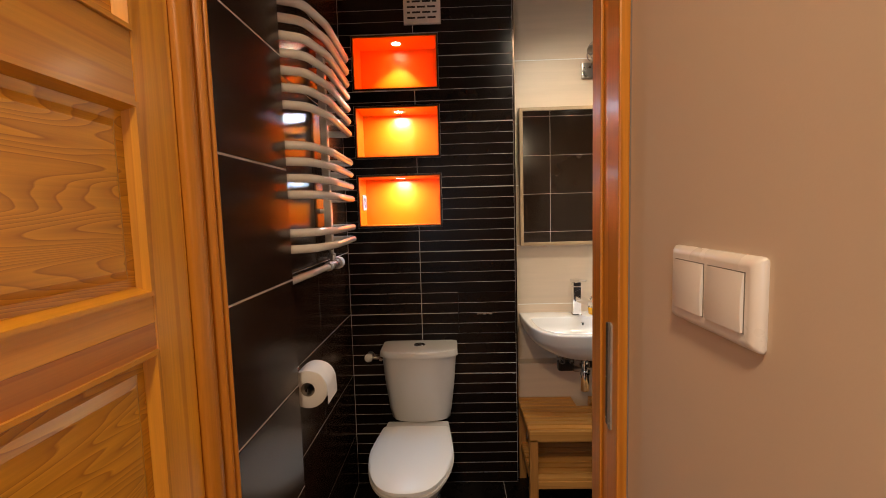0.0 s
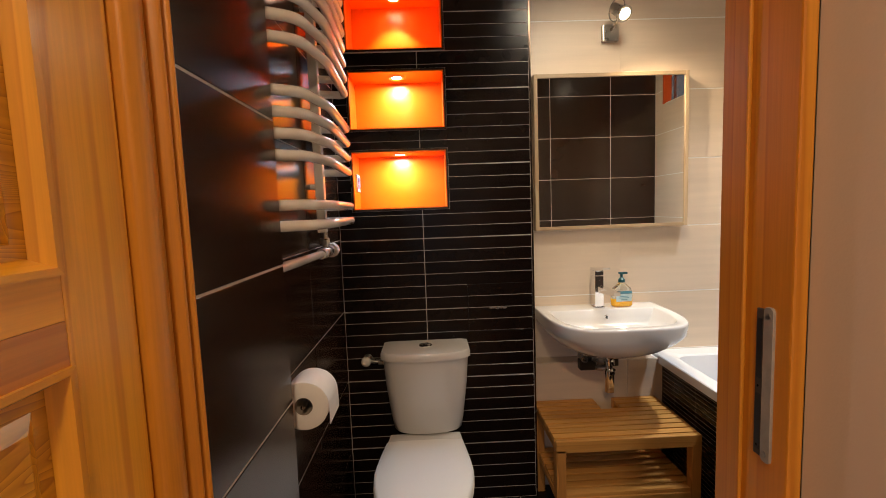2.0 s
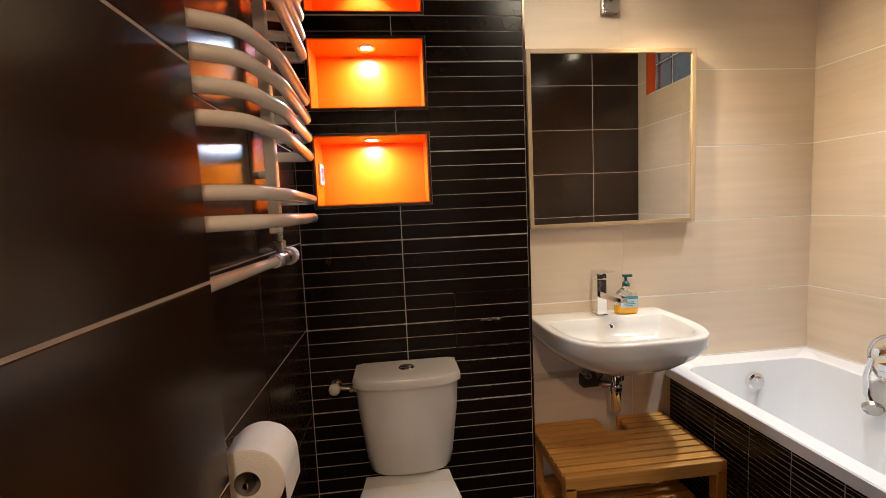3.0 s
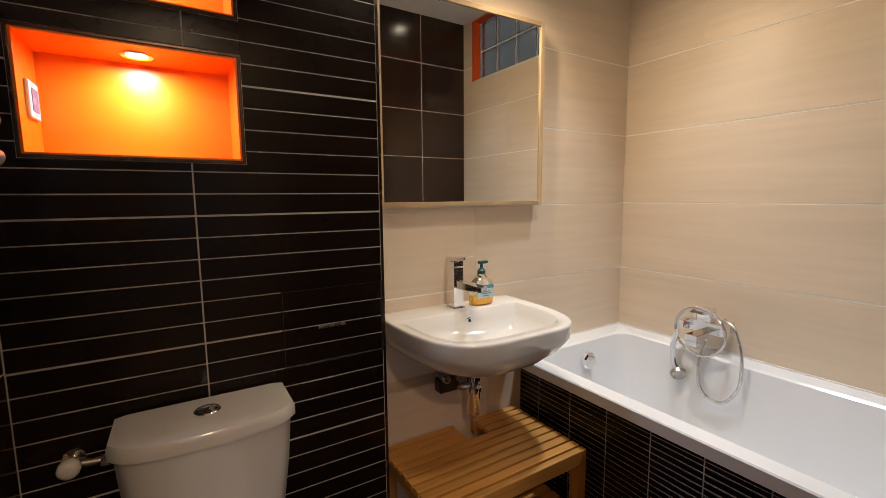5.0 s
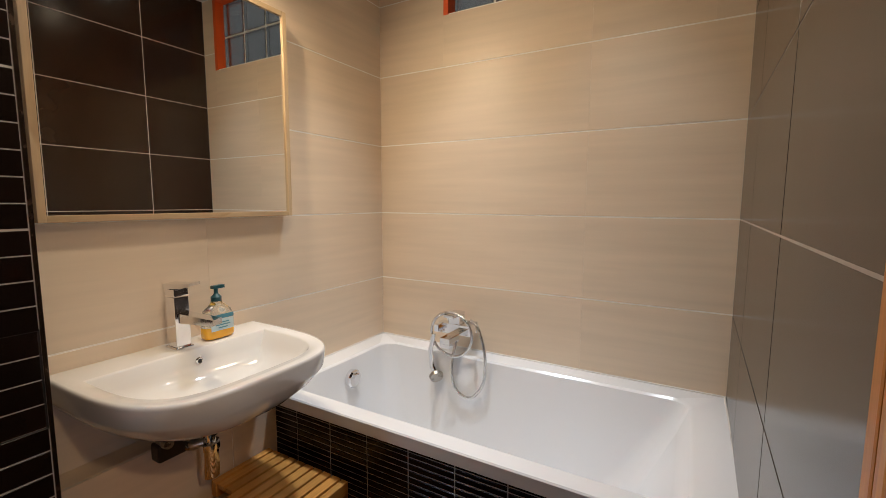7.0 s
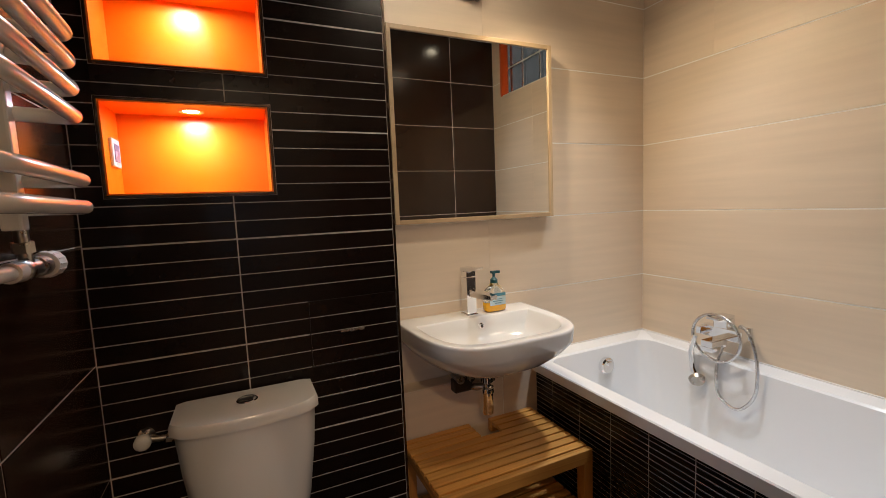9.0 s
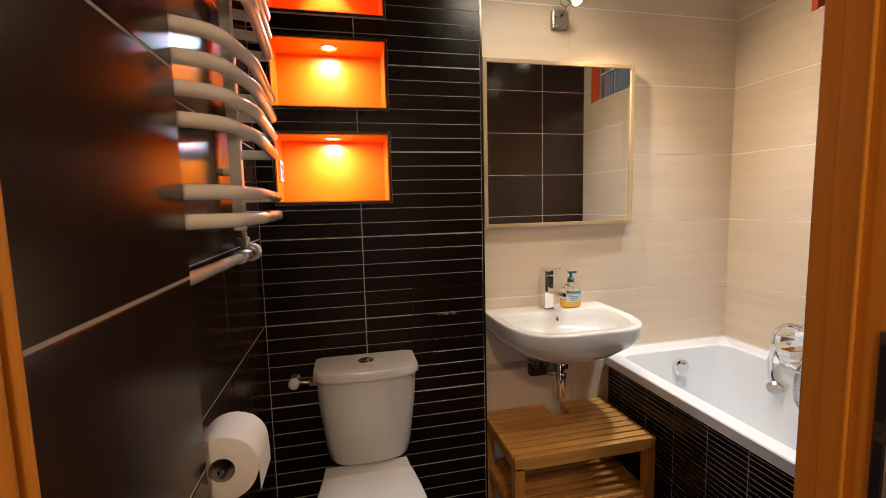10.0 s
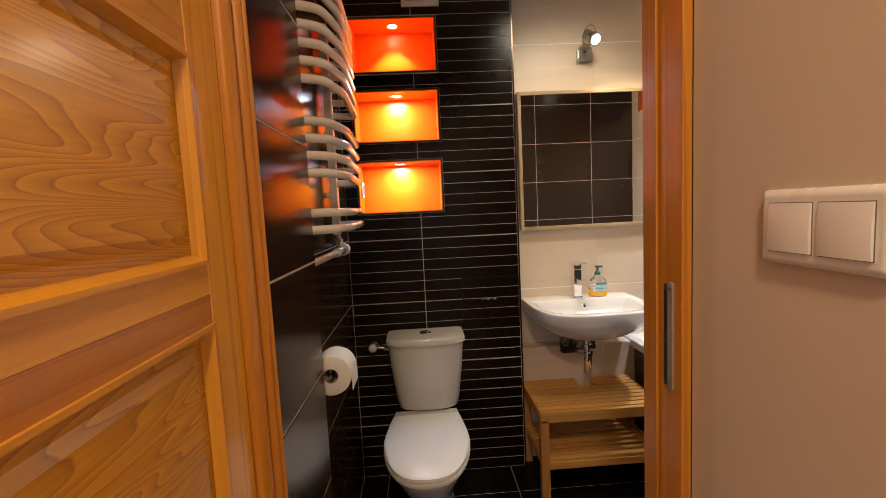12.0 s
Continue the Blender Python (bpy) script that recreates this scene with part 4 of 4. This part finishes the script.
def bath_mixer():
    t = thing("bath_mixer", (1.46, 1.79, 0.66), "square chrome bath mixer with a coiled shower hose and handset", "bath mixer")
    y, z = 1.764, 0.692
    for dy in (-0.046, 0.050):
        child("rosette", box(XE - 0.012, XE, y + dy - 0.024, y + dy + 0.024, z - 0.024, z + 0.024, 0.002), CHROME, t)
        child("inlet", rod((XE - 0.012, y + dy, z), (XE - 0.045, y + dy, z), 0.013, 14), CHROME, t, smooth=40)
    child("body", box(XE - 0.082, XE - 0.042, y - 0.078, y + 0.078, z - 0.022, z + 0.022, 0.002), CHROME, t)
    child("head", box(XE - 0.088, XE - 0.036, y - 0.026, y + 0.026, z + 0.022, z + 0.058, 0.003), CHROME, t)
    lv = box(XE - 0.135, XE - 0.036, y - 0.024, y + 0.024, z + 0.060, z + 0.071, 0.002)
    child("lever", lv, CHROME, t)
    child("spout", box(XE - 0.165, XE - 0.080, y - 0.022, y + 0.022, z - 0.040, z - 0.016, 0.002), CHROME, t)
    child("spout_lip", box(XE - 0.165, XE - 0.135, y - 0.022, y + 0.022, z - 0.058, z - 0.040, 0.002), CHROME, t)
    child("diverter", rod((XE - 0.06, y, z - 0.022), (XE - 0.06, y, z - 0.055), 0.010, 14), CHROME, t, smooth=40)
    child("cradle", box(XE - 0.12, XE - 0.08, y + 0.055, y + 0.075, z - 0.01, z + 0.02, 0.003), CHROME, t)
    # hose: hangs from the mixer, loops round it twice, and ends at the handset
    pts = []
    for i in range(0, 41):
        a = radians(-90 + 360 * i / 40)
        pts.append((XE - 0.115 - 0.012 * i / 40, y - 0.006 + 0.094 * math.cos(a), z - 0.010 + 0.090 * math.sin(a)))
    child("hose", tube(pts, 0.0058, 10), CHROME_HOSE, t, "ribbed chrome shower hose", 50)
    low = [(XE - 0.075, y - 0.070, z + 0.045), (XE - 0.100, y - 0.115, z + 0.035), (XE - 0.120, y - 0.158, z - 0.06), (XE - 0.125, y - 0.158, z - 0.190), (XE - 0.125, y - 0.095, z - 0.268), (XE - 0.125, y - 0.020, z - 0.235), (XE - 0.115, y - 0.004, z - 0.130), (XE - 0.062, y, z - 0.050)]
    child("hose", tube(rounded(low, 0.06, 8), 0.0058, 10), CHROME_HOSE, t, "ribbed chrome shower hose", 50)
    hs = child("handset", tube([(XE - 0.118, y + 0.078, z - 0.02), (XE - 0.122, y + 0.09, z - 0.09), (XE - 0.122, y + 0.082, z - 0.155), (XE - 0.122, y + 0.066, z - 0.185)], 0.011, 14, radii=[0.010, 0.011, 0.012, 0.014]), CHROME, t, "chrome handset", 40)
    child("spray_plate", tube([(XE - 0.115, y + 0.072, z - 0.185), (XE - 0.128, y + 0.060, z - 0.193), (XE - 0.136, y + 0.052, z - 0.199)], 0.03, 20, radii=[0.014, 0.030, 0.027]), DULL_CHROME, hs, smooth=40)


bath_mixer()

# ---- window of glass blocks ----


def block_window():
    y0, y1, z0, z1 = WIN
    t = thing("window_1", (XE, (y0 + y1) / 2, z0), "high window of grey glass blocks in an orange frame", "window", kind="structure")
    e = 0.022
    x0, x1 = XE - 0.002, XE + 0.115
    child("window_frame", box(x0, x1, y0, y0 + e, z0 - 0.001, z1), ORANGE_FRAME, t, "orange frame")
    child("window_frame", box(x0, x1, y1 - e, y1, z0 - 0.001, z1), ORANGE_FRAME, t, "orange frame")
    child("window_frame", box(x0, x1, y0 + e, y1 - e, z1 - 0.008, z1), ORANGE_FRAME, t, "orange frame")
    child("window_sill", box(XE + 0.004, x1, y0 + e, y1 - e, z0 - 0.001, z0 + 0.004), CREAM_GROUT_GLINT, t, "pale sill")
    n = 5
    p = (y1 - y0 - 2 * e) / n
    q = (z1 - z0 - 0.012) / 2
    child("joint_grid", GRID(XE + 0.050, XE + 0.090, y0 + e, y1 - e, z0 + 0.004, z1 - 0.008, n, 2, 0.010), CEILING_PAINT, t, "white mortar joints")
    for i in range(n):
        for j in range(2):
            a, b = y0 + e + i * p, z0 + 0.004 + j * q
            child("pane", box(XE + 0.045, XE + 0.095, a + 0.0055, a + p - 0.0055, b + 0.0055, b + q - 0.0055, 0.006), BLOCK_GLASS, t, "grey glass block")


def GRID(x0, x1, y0, y1, z0, z1, n, m, w):
    bm = bmesh.new()
    for i in range(1, n):
        y = y0 + (y1 - y0) * i / n
        box(x0, x1, y - w / 2, y + w / 2, z0, z1, into=bm)
    for j in range(1, m):
        z = z0 + (z1 - z0) * j / m
        for i in range(n):
            a, b = y0 + (y1 - y0) * i / n + w / 2, y0 + (y1 - y0) * (i + 1) / n - w / 2
            box(x0, x1, a, b, z - w / 2, z + w / 2, into=bm)
    return bm


block_window()


def downlight(x, y):
    t = thing("ceiling_downlight", (x, y, H), "small round chrome downlight in the white ceiling", "downlight", "bathroom downlights")
    child("ring", lathe((x, y, H - 0.006), [(0.036, 0.0), (0.046, 0.002), (0.046, 0.006), (0.036, 0.006)], 24), CHROME, t, smooth=40)
    child("bulb", lathe((x, y, H - 0.0085), [(0.030, 0.0), (0.034, 0.002)], 24), BULB, t, "glowing lamp")


downlight(1.14, 1.10)
downlight(1.14, 1.78)
downlight(0.42, 1.42)

# ---- small trim of the setting ----
trim = slab("trim_column", [(COL - G, COL + 0.006, YN - 0.002, YN + 0.012, 0, H)], TRIM, "dark metal corner trim", category="trim")
ledge = slab("wall_ledge", [(COL, 0.800, 2.122, YC + G, 0, 0.574)], CREAM_GROUT_GLINT, "cream tiled pipe ledge behind the shelf")
panel = slab("bath_panel", [(0.800, 0.84, YS, 2.125, 0, 0.549)], GROUT, "dark strip-tiled bath front", category="bath panel")


def hatch():
    t = thing("access_hatch", (0.065, YN, 0.757), "flush dark tiled access hatch with a small chrome pull", "hatch")
    zs = [0.758, 0.808, 0.858, 0.908, 0.958]
    for a, b in zip(zs, zs[1:]):
        child("strip", box(-0.072, COL - 0.0055, YN - 0.0003, YN + 0.006, a + 0.0011, b - 0.0011, 0.0008), STRIP_TILE, t)
    child("backing", box(-0.072, COL - 0.0055, YN + 0.0004, YN + 0.0008, 0.7585, 0.9555), GROUT, t)
    child("seam", box(-0.0765, COL - 0.0015, YN + 0.0009, YN + 0.0011, 0.7530, 0.9610), BLACK, t, "dark seam")
    child("pull", box(0.016, 0.090, YN - 0.006, YN - 0.001, 0.849, 0.857, 0.002), PULL, t, "brushed metal pull")


hatch()

# ---- tiles ----
DL = [0.0] + [v for v in (0.858 + 0.300 * k for k in range(-2, 5)) if v < H - 0.03] + [H]
S6 = []
for a, b in zip(DL, DL[1:]):
    n = max(1, round((b - a) / (PITCH / 6)))
    S6 += [a + (b - a) * i / n for i in range(n)]
S6.append(H)
NH = [(x0 - 0.0085, x1 + 0.0085, z0 - 0.0085, z1 + 0.0085) for x0, x1, z0, z1 in NICHES]
lay(wall_north, "strip_tile", STRIP_TILE, "y", YN, -1, [XW, -0.25, COL - G], S6, 0.0035, NH + [(-0.0735, COL, 0.7555, 0.9585), (-0.290, -0.120, 2.196, 2.366)], thick=DL, vgap=0.0027)
lay(wall_north, "return_tile", DARK_TILE, "x", COL, 1, [YN + 0.013, YC], LEVELS, 0.003)
lay(wall_west, "wall_tile", DARK_TILE, "x", XW, 1, [STEP, 1.585, YN], LEVELS, 0.0032)
NL = [0.0] + [v + 0.004 for v in LEVELS[1:-1]] + [H]
lay(wall_west_near, "wall_tile", DARK_TILE, "x", XWN, 1, [0.836, STEP], NL, 0.0045)
lay(wall_west_near, "edge_tile", DARK_TILE, "y", STEP + G, 1, [XW, XWN - 0.001], LEVELS, 0.003)
lay(wall_south, "wall_tile", DARK_TILE, "y", YS, 1, [0.226, 0.690, 1.143, XE], LEVELS, 0.0042, edge=0.0004)
lay(wall_basin, "wall_tile", CREAM_TILE, "y", YC, -1, [COL, 0.640, XE], LEVELS, 0.0004, vgap=0.0050, depth=0.0016, edge=0.0003, jitter=0.0001)
lay(wall_east, "wall_tile", CREAM_TILE, "x", XE, -1, [YS, 1.275, YC], LEVELS, 0.0004, vgap=0.0050, depth=0.0016, edge=0.0003, jitter=0.0001, holes=[(WIN[0] - 0.001, WIN[1] + 0.001, WIN[2] - 0.001, WIN[3])])
lay(ledge, "ledge_tile", CREAM_TILE, "y", 2.120, -1, [COL + 0.003, 0.640, 0.800], [0, 0.256, 0.574], 0.002)
lay(ledge, "ledge_top", CREAM_TILE, "z", 0.576, 1, [COL + 0.003, 0.640, 0.768], [2.121, YC - 0.001], 0.002)
PY = [YS] + [y for y in (2.019 - 0.1455 * i for i in range(8, -1, -1)) if y > YS + 0.03] + [2.121]
PZ = [0.0] + [0.517 - 0.0189 * i for i in range(26, -1, -1)] + [0.5315, 0.549]
lay(panel, "strip_tile", STRIP_TILE, "x", 0.798, -1, PY, PZ, 0.0038, vgap=0.0030)
lay(floor, "floor_tile", FLOOR_TILE, "z", 0.0, 1, [XW, -0.47, 0.13, 0.80], [0.70, 0.96, 1.26, 1.56, 1.86, YC], 0.003)
